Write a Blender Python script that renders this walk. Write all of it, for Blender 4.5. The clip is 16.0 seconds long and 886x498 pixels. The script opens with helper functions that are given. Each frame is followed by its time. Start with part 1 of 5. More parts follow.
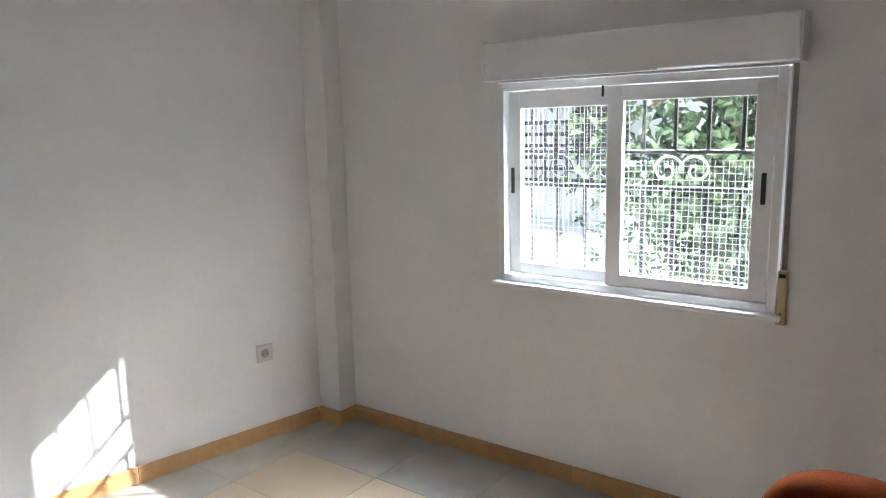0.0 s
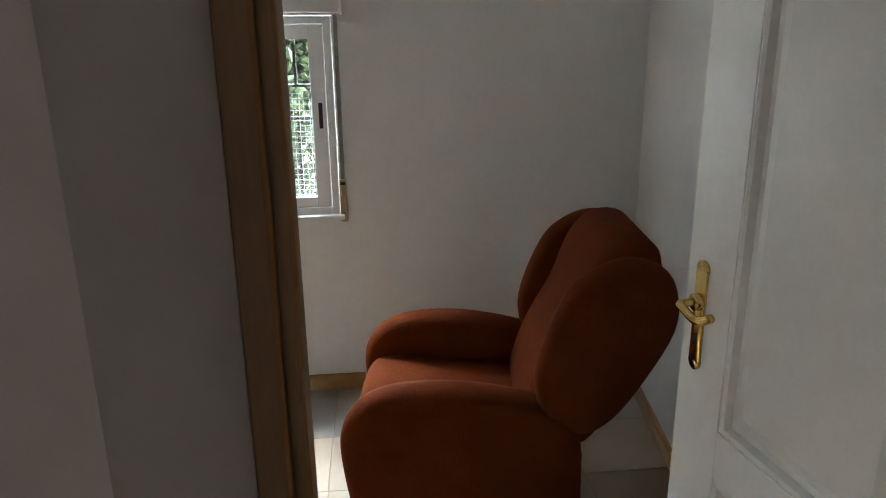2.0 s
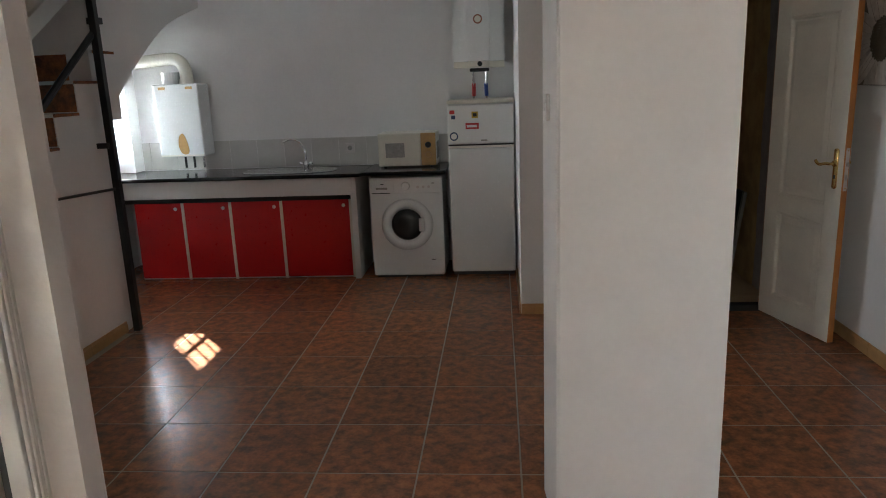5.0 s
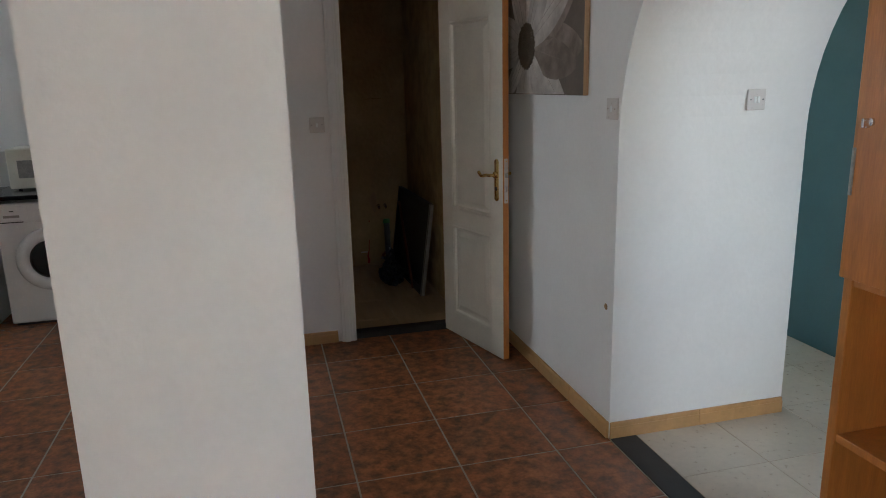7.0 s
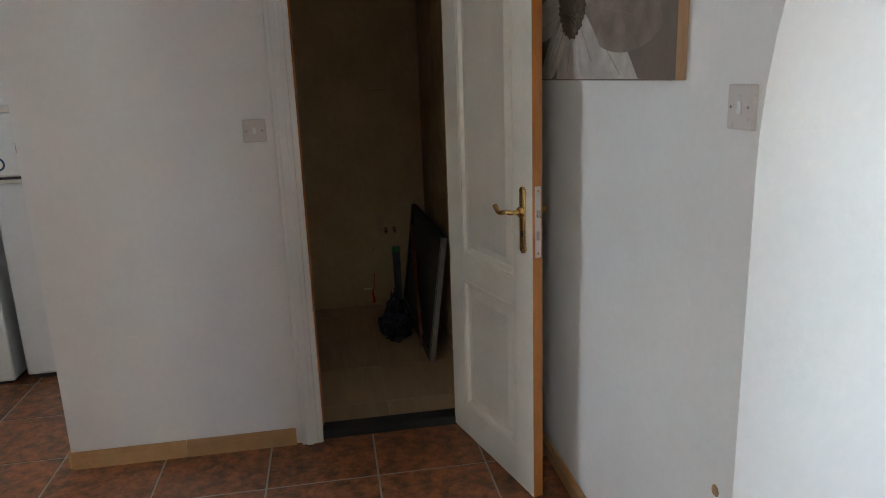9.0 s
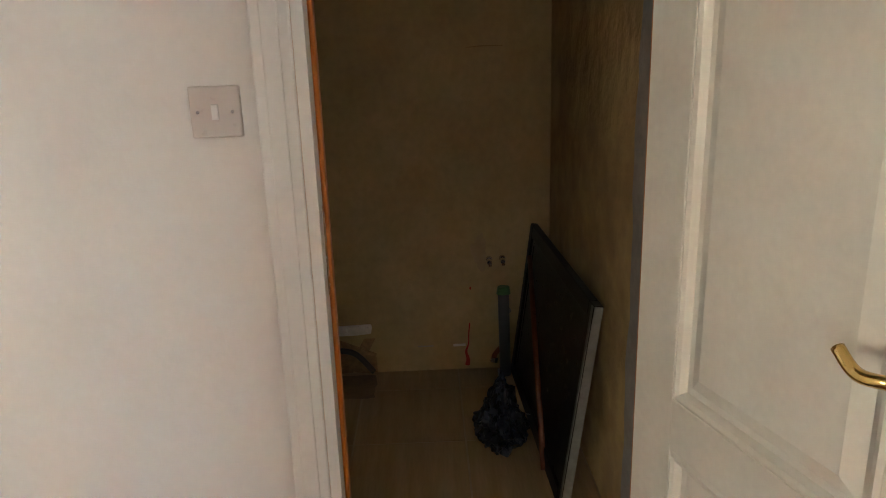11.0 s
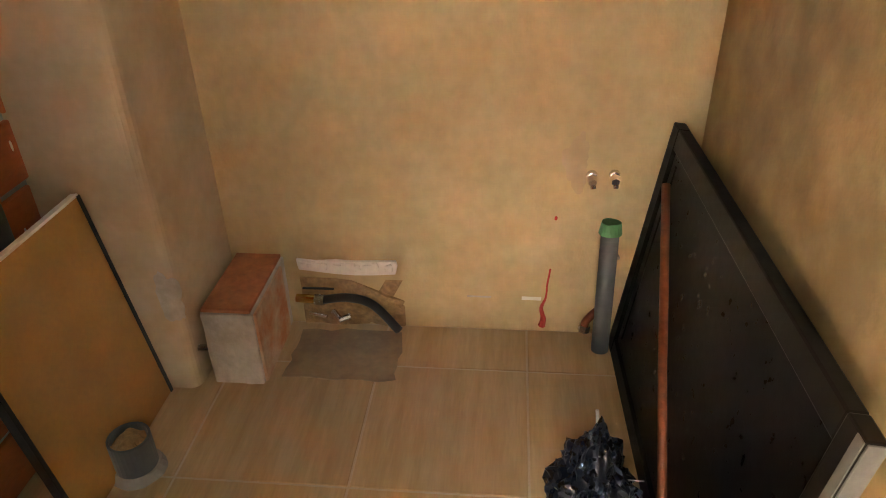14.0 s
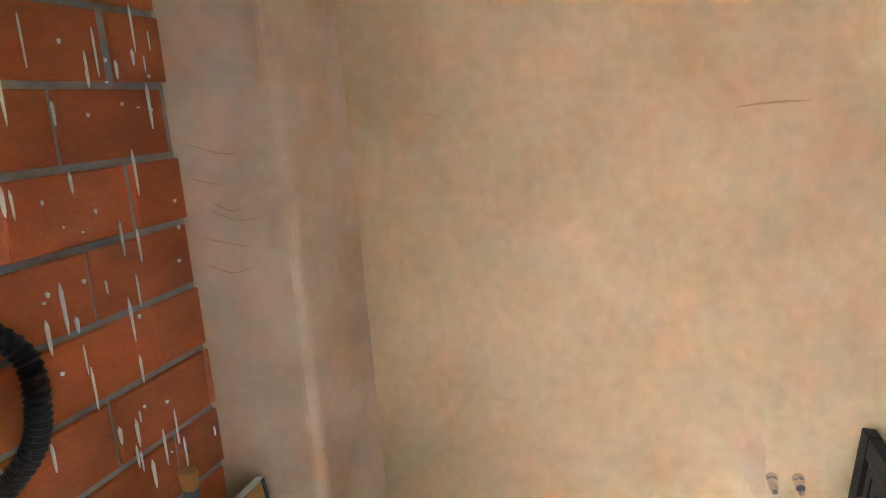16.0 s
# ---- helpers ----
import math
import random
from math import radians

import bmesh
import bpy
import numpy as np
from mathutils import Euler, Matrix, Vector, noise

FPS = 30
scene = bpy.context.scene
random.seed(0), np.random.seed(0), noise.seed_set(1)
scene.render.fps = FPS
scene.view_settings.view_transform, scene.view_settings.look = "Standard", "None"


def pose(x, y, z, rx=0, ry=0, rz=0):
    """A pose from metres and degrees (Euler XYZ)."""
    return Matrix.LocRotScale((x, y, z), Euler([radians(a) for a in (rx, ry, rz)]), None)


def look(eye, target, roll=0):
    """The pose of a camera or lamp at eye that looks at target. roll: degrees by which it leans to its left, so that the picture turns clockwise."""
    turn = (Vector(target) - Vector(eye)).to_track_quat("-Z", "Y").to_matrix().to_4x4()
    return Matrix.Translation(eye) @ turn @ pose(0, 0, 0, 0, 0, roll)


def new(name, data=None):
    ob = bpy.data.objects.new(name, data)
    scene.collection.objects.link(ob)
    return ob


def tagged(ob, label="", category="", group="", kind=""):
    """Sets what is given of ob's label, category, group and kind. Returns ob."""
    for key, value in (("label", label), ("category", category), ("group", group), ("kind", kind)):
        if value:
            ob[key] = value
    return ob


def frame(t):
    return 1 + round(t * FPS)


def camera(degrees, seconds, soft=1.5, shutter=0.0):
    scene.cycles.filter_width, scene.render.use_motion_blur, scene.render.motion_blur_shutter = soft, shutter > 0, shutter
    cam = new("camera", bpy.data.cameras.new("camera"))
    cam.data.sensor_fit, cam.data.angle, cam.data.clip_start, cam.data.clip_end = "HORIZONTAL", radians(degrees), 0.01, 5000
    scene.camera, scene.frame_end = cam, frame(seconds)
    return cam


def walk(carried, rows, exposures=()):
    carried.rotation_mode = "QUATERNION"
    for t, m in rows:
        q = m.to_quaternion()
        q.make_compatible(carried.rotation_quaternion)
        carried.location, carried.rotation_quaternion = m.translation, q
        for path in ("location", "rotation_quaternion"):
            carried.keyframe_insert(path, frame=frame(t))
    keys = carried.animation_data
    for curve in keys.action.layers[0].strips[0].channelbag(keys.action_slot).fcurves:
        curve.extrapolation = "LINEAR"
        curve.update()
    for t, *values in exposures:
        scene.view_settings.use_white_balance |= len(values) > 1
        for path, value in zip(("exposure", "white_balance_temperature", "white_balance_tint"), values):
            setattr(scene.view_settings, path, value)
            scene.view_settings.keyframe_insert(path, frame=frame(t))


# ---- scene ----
cam = camera(64.7, 16.0, soft=1.0)

PATH = [
    (0, (-0.536, 1.142, 1.483), (-2.129, -0.026, 1.135), -1.4),
    (0.5, (-0.436, 1.176, 1.478), (-2.173, 0.301, 1.052), -0.2),
    (1, (-0.23, 1.118, 1.447), (-2.093, 0.543, 0.987), -0.1),
    (1.5, (-0.113, 0.93, 1.509), (-2.036, 0.711, 0.982), -1.0),
    (2, (-0.051, 0.852, 1.537), (-1.96, 1.036, 0.971), -0.7),
    (2.5, (0.121, 0.786, 1.54), (-1.706, 1.37, 0.971), -1.6),
    (3, (0.227, 0.656, 1.554), (-1.441, 1.61, 0.999), -2.1),
    (3.5, (0.286, 0.495, 1.566), (-1.091, 1.857, 1.07), -3.4),
    (4, (0.423, 0.366, 1.571), (-0.572, 2.041, 1.119), -3.1),
    (4.5, (0.563, 0.213, 1.569), (-0.012, 2.074, 1.113), -3.1),
    (5, (0.623, 0.108, 1.581), (0.457, 2.046, 1.119), -2.2),
    (5.2, (0.69, 0.092, 1.579), (0.658, 2.038, 1.12), -1.9),
    (7.3, (1.396, 0.782, 1.543), (1.885, 2.666, 1.081), -1.4),
    (7.5, (1.478, 0.9, 1.546), (1.965, 2.784, 1.081), -1.4),
    (8, (1.618, 1.203, 1.539), (2.076, 3.091, 1.063), -1.7),
    (8.5, (1.723, 1.571, 1.534), (2.128, 3.471, 1.059), -1.9),
    (9, (1.874, 1.966, 1.509), (2.179, 3.883, 1.028), -2.1),
    (9.5, (1.966, 2.348, 1.517), (2.116, 4.28, 1.021), -2.5),
    (10.2, (1.969, 2.892, 1.496), (2.007, 4.826, 0.99), -2.3),
    (12.3, (1.936, 4.405, 1.305), (1.972, 6.109, 0.56), -1.1),
    (12.5, (1.95, 4.493, 1.307), (1.974, 6.167, 0.498), -1.1),
    (13, (1.967, 4.648, 1.298), (1.972, 6.276, 0.397), -1.3),
    (13.5, (1.992, 4.73, 1.3), (1.948, 6.315, 0.327), -0.6),
    (14, (1.992, 4.769, 1.334), (1.828, 6.35, 0.367), -1.4),
    (14.5, (1.986, 4.788, 1.388), (1.689, 6.413, 0.532), -3.0),
    (15, (1.972, 4.792, 1.449), (1.558, 6.467, 0.754), -4.0),
    (15.5, (1.962, 4.777, 1.477), (1.449, 6.485, 0.949), -4.5),
    (16, (1.974, 4.754, 1.483), (1.412, 6.488, 1.117), -4.7),
]
EXPOSURES = [(0, 2.45, 5750, 8), (0.8, 2.25, 5850, 8), (1.5, 2.3, 6100, 6), (2.0, 2.25, 5900, 4), (2.5, 2.5, 5300, 0), (3.5, 2.65, 5300, 2), (4.2, 2.8, 5700, 4), (5.2, 3.65, 6100, 6), (7.3, 3.85, 5800, 4), (8.0, 4.05, 5800, 4), (9.0, 4.4, 5750, 3), (10.2, 4.95, 5850, 1), (12.3, 7.0, 7900, 8), (13.0, 8.05, 7900, 8), (13.5, 8.45, 7700, 8), (14.0, 8.65, 6900, 8), (15.0, 9.1, 6100, 6), (16.0, 9.45, 5100, 6)]
walk(cam, [(t, look(eye, target, roll)) for t, eye, target, roll in PATH], EXPOSURES)

# ---- light ----
world = bpy.data.worlds.new("sky")
scene.world = world
world.use_nodes = True
wn = world.node_tree.nodes
sky = wn.new("ShaderNodeTexSky")
sky.sky_type = "NISHITA"
sky.sun_disc = False
SUN_EL = radians(28.8)
SUN_DIR = Vector((0.637 * math.cos(SUN_EL), -0.771 * math.cos(SUN_EL), -math.sin(SUN_EL)))
sky.sun_elevation = SUN_EL
sky.sun_rotation = math.atan2(-SUN_DIR.x, -SUN_DIR.y)
world.node_tree.links.new(sky.outputs[0], wn["Background"].inputs[0])
wn["Background"].inputs[1].default_value = 0.077
sun = new("sun", bpy.data.lights.new("sun", "SUN"))
sun.data.energy, sun.data.angle, sun.data.color = 5.0, radians(0.5), (1.0, 0.95, 0.87)
sun.matrix_world = look((0, 0, 10), Vector((0, 0, 10)) + SUN_DIR)


def window_light(name, eye, target, w, h, power, color=(0.93, 0.97, 1.0)):
    """Sky light that comes in by an opening."""
    ob = new(name, bpy.data.lights.new(name, "AREA"))
    ob.data.shape, ob.data.size, ob.data.size_y = "RECTANGLE", w, h
    ob.data.energy, ob.data.color = power, color
    ob.matrix_world = look(eye, target)
    return ob


window_light("bedroom_sky_light", (-4.1, 0.15, 2.75), (-2.6, 0.15, 0.9), 1.8, 1.3, 217)
window_light("kitchen_sky_light", (-2.97, 6.005, 1.295), (-1.0, 4.9, 1.0), 0.5, 0.36, 5.6)
window_light("living_window_light", (-0.47, -2.85, 1.5), (2.0, -2.0, 1.2), 1.15, 1.05, 5.6, (1.0, 0.89, 0.76))
window_light("hall_window_light", (4.28, 0.5, 1.5), (2.9, 2.2, 1.2), 1.0, 1.05, 2.7, (0.96, 0.98, 1.0))

# ---- materials ----


def mat(name, color, rough=0.6, var=0.12, scale=6.0, bump=0.1, fine=60.0, metal=0.0, per_object=0.0, stretch=(1, 1, 1), second=None, contrast=(0.35, 0.65), coat=0.0, island=False, relief=0.004):
    """A painted or natural surface: two scales of variation in tone, and fine relief."""
    m = bpy.data.materials.new(name)
    m.use_nodes = True
    n, l = m.node_tree.nodes, m.node_tree.links
    b = n["Principled BSDF"]
    b.inputs["Roughness"].default_value, b.inputs["Metallic"].default_value = rough, metal
    b.inputs["Coat Weight"].default_value = coat
    geo = n.new("ShaderNodeTexCoord")
    mapping = n.new("ShaderNodeMapping")
    mapping.inputs["Scale"].default_value = stretch
    l.new(geo.outputs["Object"], mapping.inputs[0])
    vec = mapping.outputs[0]
    if per_object or island:
        src = n.new("ShaderNodeObjectInfo") if not island else n.new("ShaderNodeNewGeometry")
        rnd = src.outputs["Random"] if not island else src.outputs["Random Per Island"]
        mul = n.new("ShaderNodeMath")
        mul.operation = "MULTIPLY"
        mul.inputs[1].default_value = 40
        l.new(rnd, mul.inputs[0])
        add = n.new("ShaderNodeVectorMath")
        add.operation = "ADD"
        l.new(vec, add.inputs[0])
        l.new(mul.outputs[0], add.inputs[1])
        vec = add.outputs[0]
    big = n.new("ShaderNodeTexNoise")
    big.inputs["Scale"].default_value, big.inputs["Detail"].default_value, big.inputs["Roughness"].default_value = scale, 6, 0.6
    l.new(vec, big.inputs["Vector"])
    small = n.new("ShaderNodeTexNoise")
    small.inputs["Scale"].default_value, small.inputs["Detail"].default_value = fine, 4
    l.new(vec, small.inputs["Vector"])
    ramp = n.new("ShaderNodeValToRGB")
    c2 = second or tuple(c * (1 - var) for c in color)
    ramp.color_ramp.elements[0].position, ramp.color_ramp.elements[1].position = contrast
    ramp.color_ramp.elements[0].color, ramp.color_ramp.elements[1].color = (*c2, 1), (*color, 1)
    l.new(big.outputs[0], ramp.inputs[0])
    mix = n.new("ShaderNodeMix")
    mix.data_type, mix.blend_type = "RGBA", "MULTIPLY"
    mix.inputs[0].default_value = min(1.0, var * 1.5)
    l.new(ramp.outputs[0], mix.inputs[6])
    l.new(small.outputs[0], mix.inputs[7])
    out = mix.outputs[2]
    bright = n.new("ShaderNodeHueSaturation")
    l.new(out, bright.inputs["Color"])
    bright.inputs["Value"].default_value = 1 + min(1.0, var * 1.5) * 0.5
    if per_object:
        rng = n.new("ShaderNodeMapRange")
        rng.inputs["To Min"].default_value, rng.inputs["To Max"].default_value = (1 - per_object) * (1 + var * 0.75), (1 + per_object) * (1 + var * 0.75)
        l.new(rnd, rng.inputs[0])
        l.new(rng.outputs[0], bright.inputs["Value"])
    l.new(bright.outputs[0], b.inputs["Base Color"])
    if bump:
        bp = n.new("ShaderNodeBump")
        bp.inputs["Strength"].default_value, bp.inputs["Distance"].default_value = bump, relief
        both = n.new("ShaderNodeMath")
        both.operation = "ADD"
        l.new(big.outputs[0], both.inputs[0])
        l.new(small.outputs[0], both.inputs[1])
        l.new(both.outputs[0], bp.inputs["Height"])
        l.new(bp.outputs[0], b.inputs["Normal"])
    rr = n.new("ShaderNodeMapRange")
    rr.inputs["To Min"].default_value, rr.inputs["To Max"].default_value = max(0.02, rough - 0.08), min(1, rough + 0.08)
    l.new(small.outputs[0], rr.inputs[0])
    l.new(rr.outputs[0], b.inputs["Roughness"])
    return m


PLASTER = mat("white_plaster", (0.80, 0.79, 0.78), 0.75, 0.05, 2.2, 0.25, 45)
CEIL = mat("ceiling_white", (0.8, 0.79, 0.77), 0.8, 0.04, 2, 0.2, 40)
RAW = mat("raw_cement_render", (0.59, 0.45, 0.25), 0.92, 0.2, 2.4, 0.9, 30, second=(0.46, 0.335, 0.165), contrast=(0.3, 0.7), stretch=(1.0, 1.0, 0.85), relief=0.005)
RAW_PALE = mat("pale_cement_render", (0.60, 0.45, 0.29), 0.92, 0.14, 3.5, 0.5, 30, second=(0.47, 0.34, 0.20))
RAW_ROUGH = mat("rough_trowelled_render", (0.52, 0.36, 0.16), 0.9, 0.2, 4, 1.0, 8, second=(0.40, 0.265, 0.11), relief=0.010, contrast=(0.4, 0.6))
BASEB = mat("ochre_baseboard", (0.50, 0.29, 0.12), 0.35, 0.14, 14, 0.1, 60, per_object=0.12)
TILE = mat("brown_rustic_tile", (0.44, 0.17, 0.075), 0.17, 0.36, 19, 0.3, 70, per_object=0.12, second=(0.16, 0.085, 0.05), contrast=(0.34, 0.66))
TILE.node_tree.nodes["Principled BSDF"].inputs["Specular IOR Level"].default_value = 0.35
GROUT = mat("tile_grout", (0.37, 0.30, 0.22), 0.9, 0.15, 8, 0.3, 60)
MARBLE_G = mat("grey_marble", (0.41, 0.385, 0.34), 0.45, 0.06, 4, 0.0, 24, per_object=0.06, second=(0.29, 0.275, 0.25), contrast=(0.25, 0.7))
MARBLE_B = mat("beige_marble", (0.46, 0.365, 0.26), 0.45, 0.05, 2, 0.0, 18, per_object=0.05, contrast=(0.05, 0.95))
BATH_TILE = mat("beige_streaked_tile", (0.56, 0.40, 0.23), 0.34, 0.18, 5, 0.05, 30, per_object=0.05, stretch=(5, 0.5, 1), second=(0.47, 0.32, 0.17))
BRICK = mat("hollow_red_brick", (0.46, 0.12, 0.024), 0.85, 0.22, 8, 0.5, 50, per_object=0.14, stretch=(1, 1, 2))
MORTAR = mat("grey_mortar", (0.34, 0.29, 0.24), 0.95, 0.2, 12, 0.8, 50)
SPLASH = mat("white_plaster_drips", (0.8, 0.75, 0.68), 0.9, 0.1, 20, 0.3, 60)
WHITE_LAC = mat("white_lacquer", (0.78, 0.79, 0.78), 0.35, 0.05, 5, 0.06, 70)
WHITE_OLD = mat("cream_door_paint", (0.74, 0.72, 0.64), 0.42, 0.09, 5, 0.08, 60)
ALU = mat("white_aluminium", (0.82, 0.82, 0.82), 0.3, 0.03, 4, 0.02, 60)
PINE = mat("varnished_pine", (0.52, 0.20, 0.045), 0.35, 0.22, 8, 0.1, 50, stretch=(4, 4, 0.5))
ORANGE_VARN = mat("orange_varnish", (0.62, 0.20, 0.03), 0.3, 0.2, 8, 0.1, 50, stretch=(4, 4, 0.5))
WOOD_EDGE = mat("stained_wood_edge", (0.46, 0.24, 0.085), 0.5, 0.25, 9, 0.3, 50, stretch=(4, 4, 0.4))
PINE_RAW = mat("bare_wood_jamb", (0.42, 0.27, 0.15), 0.6, 0.2, 9, 0.2, 50, stretch=(4, 4, 0.5))
BRASS = mat("polished_brass", (0.80, 0.56, 0.20), 0.18, 0.08, 20, 0.02, 80, metal=1.0)
STEEL = mat("steel", (0.62, 0.62, 0.62), 0.25, 0.06, 20, 0.02, 80, metal=1.0)
CHROME = mat("chrome", (0.75, 0.75, 0.76), 0.1, 0.04, 20, 0.0, 80, metal=1.0)
BLACK_IRON = mat("black_painted_iron", (0.012, 0.012, 0.013), 0.4, 0.2, 20, 0.15, 90)
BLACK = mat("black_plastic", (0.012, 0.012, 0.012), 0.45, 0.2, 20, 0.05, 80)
GRANITE = mat("black_granite_worktop", (0.016, 0.016, 0.018), 0.12, 0.5, 160, 0.0, 300)
RED = mat("red_laminate", (0.56, 0.010, 0.012), 0.3, 0.05, 3, 0.0, 30)
VELVET = mat("rust_velvet", (0.145, 0.028, 0.003), 0.9, 0.25, 9, 0.45, 160)
VELVET.node_tree.nodes["Principled BSDF"].inputs["Specular IOR Level"].default_value = 0.08
APPLIANCE = mat("white_enamel", (0.78, 0.79, 0.78), 0.25, 0.03, 4, 0.02, 50)
CREAM = mat("cream_enamel", (0.74, 0.71, 0.62), 0.3, 0.05, 4, 0.02, 50)
GREY_PL = mat("grey_pvc", (0.115, 0.125, 0.14), 0.42, 0.15, 9, 0.1, 60)
GREEN_PL = mat("green_cap", (0.10, 0.30, 0.12), 0.45, 0.2, 20, 0.1, 60)
TEAL = mat("teal_wall_paint", (0.075, 0.15, 0.165), 0.6, 0.1, 3, 0.15, 50)
GLAZED = mat("glazed_wall_tile", (0.62, 0.60, 0.57), 0.14, 0.06, 6, 0.03, 50, per_object=0.04)
COPPER = mat("rusty_red_bar", (0.30, 0.085, 0.03), 0.5, 0.3, 20, 0.2, 80)
CARD = mat("brown_hardboard", (0.44, 0.225, 0.055), 0.7, 0.14, 6, 0.1, 80)
BAG = mat("dark_blue_plastic_bag", (0.012, 0.02, 0.045), 0.28, 0.5, 12, 0.5, 40)
DARK_PANEL = mat("dark_smoked_panel", (0.005, 0.004, 0.004), 0.3, 0.4, 5, 0.05, 40)
DARK_FRAME = mat("dark_bronze_frame", (0.018, 0.015, 0.012), 0.4, 0.2, 8, 0.05, 60)
for dull in (DARK_PANEL, DARK_FRAME):
    dull.node_tree.nodes["Principled BSDF"].inputs["Specular IOR Level"].default_value = 0.2
STONE_DARK = mat("dark_slate_threshold", (0.028, 0.028, 0.028), 0.6, 0.3, 10, 0.1, 60)
PALE_FLOOR = mat("pale_cream_floor", (0.56, 0.49, 0.40), 0.3, 0.1, 5, 0.03, 40, per_object=0.05)
LEAF = mat("tree_leaf", (0.055, 0.085, 0.028), 0.5, 0.4, 3, 0.1, 40, second=(0.022, 0.04, 0.014), island=True)
BARK = mat("bark", (0.16, 0.11, 0.07), 0.9, 0.3, 10, 0.6, 40)
CONCRETE = mat("sunlit_concrete", (0.62, 0.58, 0.52), 0.9, 0.1, 2, 0.3, 30)
GROUND = mat("dusty_ground", (0.45, 0.38, 0.29), 0.95, 0.2, 0.6, 0.4, 20)
WIRE = mat("galvanised_wire", (0.55, 0.56, 0.56), 0.45, 0.1, 30, 0.0, 80, metal=0.6)
BARE_ALU = mat("dull_bare_aluminium", (0.30, 0.29, 0.27), 0.5, 0.15, 20, 0.05, 80, metal=0.5)
BATH_GROUT = mat("pale_bathroom_grout", (0.62, 0.50, 0.36), 0.9, 0.12, 8, 0.2, 60)
BEIGE_PL = mat("aged_beige_plastic", (0.55, 0.42, 0.22), 0.45, 0.15, 14, 0.05, 60)
STRAP = mat("grey_webbing", (0.36, 0.35, 0.33), 0.9, 0.2, 30, 0.3, 120)
SWITCH = mat("switch_plastic", (0.60, 0.56, 0.54), 0.3, 0.04, 8, 0.01, 60)
CLAY = mat("clay_brick_end", (0.48, 0.18, 0.07), 0.9, 0.3, 12, 0.5, 50)
BOX_SIDE = mat("mortar_smeared_clay", (0.52, 0.37, 0.24), 0.92, 0.2, 9, 0.7, 50, second=(0.46, 0.19, 0.08), contrast=(0.4, 0.6))
STAIN = mat("brownish_cement_stain", (0.40, 0.30, 0.19), 0.9, 0.2, 7, 0.4, 40, second=(0.28, 0.22, 0.155), contrast=(0.4, 0.62))
PALE_CEM = mat("pale_rough_cement", (0.56, 0.50, 0.42), 0.95, 0.2, 14, 0.8, 50, second=(0.42, 0.36, 0.28))
CEMENT = mat("grey_cement_patch", (0.36, 0.33, 0.29), 0.95, 0.2, 9, 0.6, 40)
REDPAINT = mat("red_marking", (0.5, 0.03, 0.02), 0.7, 0.2, 20, 0.1, 60)
PIC_D = mat("print_sepia_dark", (0.17, 0.13, 0.10), 0.5, 0.3, 4, 0.02, 40)
PIC_P = mat("print_petal", (0.66, 0.61, 0.56), 0.5, 0.2, 9, 0.02, 40, second=(0.42, 0.37, 0.33), per_object=0.18)
PIC_S = mat("print_shaded_petal", (0.34, 0.27, 0.22), 0.5, 0.2, 7, 0.02, 40, second=(0.16, 0.12, 0.09), per_object=0.15)
PIC_C = mat("print_flower_heart", (0.12, 0.085, 0.05), 0.6, 0.5, 30, 0.1, 80)
YELLOW = mat("yellow_paper", (0.62, 0.42, 0.05), 0.6, 0.1, 20, 0.02, 60)
REDSTK = mat("red_paper", (0.5, 0.03, 0.03), 0.5, 0.1, 20, 0.02, 60)
NAVY = mat("navy_paper", (0.03, 0.06, 0.15), 0.5, 0.1, 20, 0.02, 60)
TAN = mat("tan_panel", (0.55, 0.33, 0.12), 0.35, 0.15, 12, 0.03, 60)
BLUE_PL = mat("blue_plastic", (0.02, 0.06, 0.30), 0.4, 0.1, 20, 0.02, 60)
MUD = mat("dried_mortar", (0.40, 0.25, 0.12), 0.95, 0.3, 30, 0.9, 60)


def glass(name, rough=0.0, color=(1, 1, 1)):
    m = bpy.data.materials.new(name)
    m.use_nodes = True
    b = m.node_tree.nodes["Principled BSDF"]
    b.inputs["Base Color"].default_value = (*color, 1)
    b.inputs["Transmission Weight"].default_value, b.inputs["Roughness"].default_value, b.inputs["IOR"].default_value = 1.0, rough, 1.45
    return m


GLASS = glass("window_glass")
DARK_GLASS = mat("dark_glass", (0.02, 0.02, 0.022), 0.06, 0.1, 4, 0.0, 40)

# ---- mesh helpers ----


def bm_box(bm, a, b, bevel=0.0, m=None):
    """A box between two corners, its edges rounded."""
    t = bmesh.new()
    bmesh.ops.create_cube(t, size=1)
    size = [abs(q - p) for p, q in zip(a, b)]
    mid = [(p + q) / 2 for p, q in zip(a, b)]
    bmesh.ops.transform(t, matrix=Matrix.Translation(mid) @ Matrix.Diagonal((*size, 1)), verts=t.verts)
    if bevel:
        bmesh.ops.bevel(t, geom=t.edges[:], offset=min(bevel, min(size) * 0.45), segments=2, profile=0.5, affect="EDGES")
    if m:
        bmesh.ops.transform(t, matrix=m, verts=t.verts)
    me = bpy.data.meshes.new("tmp")
    t.to_mesh(me)
    bm.from_mesh(me)
    bpy.data.meshes.remove(me)
    t.free()
    return bm


def bm_cyl(bm, p, q, r, r2=None, seg=20, caps=True):
    """A cylinder or cone from p to q."""
    p, q = Vector(p), Vector(q)
    d = q - p
    m = Matrix.Translation((p + q) / 2) @ d.to_track_quat("Z", "Y").to_matrix().to_4x4()
    bmesh.ops.create_cone(bm, cap_ends=caps, segments=seg, radius1=r, radius2=r if r2 is None else r2, depth=d.length, matrix=m)
    return bm


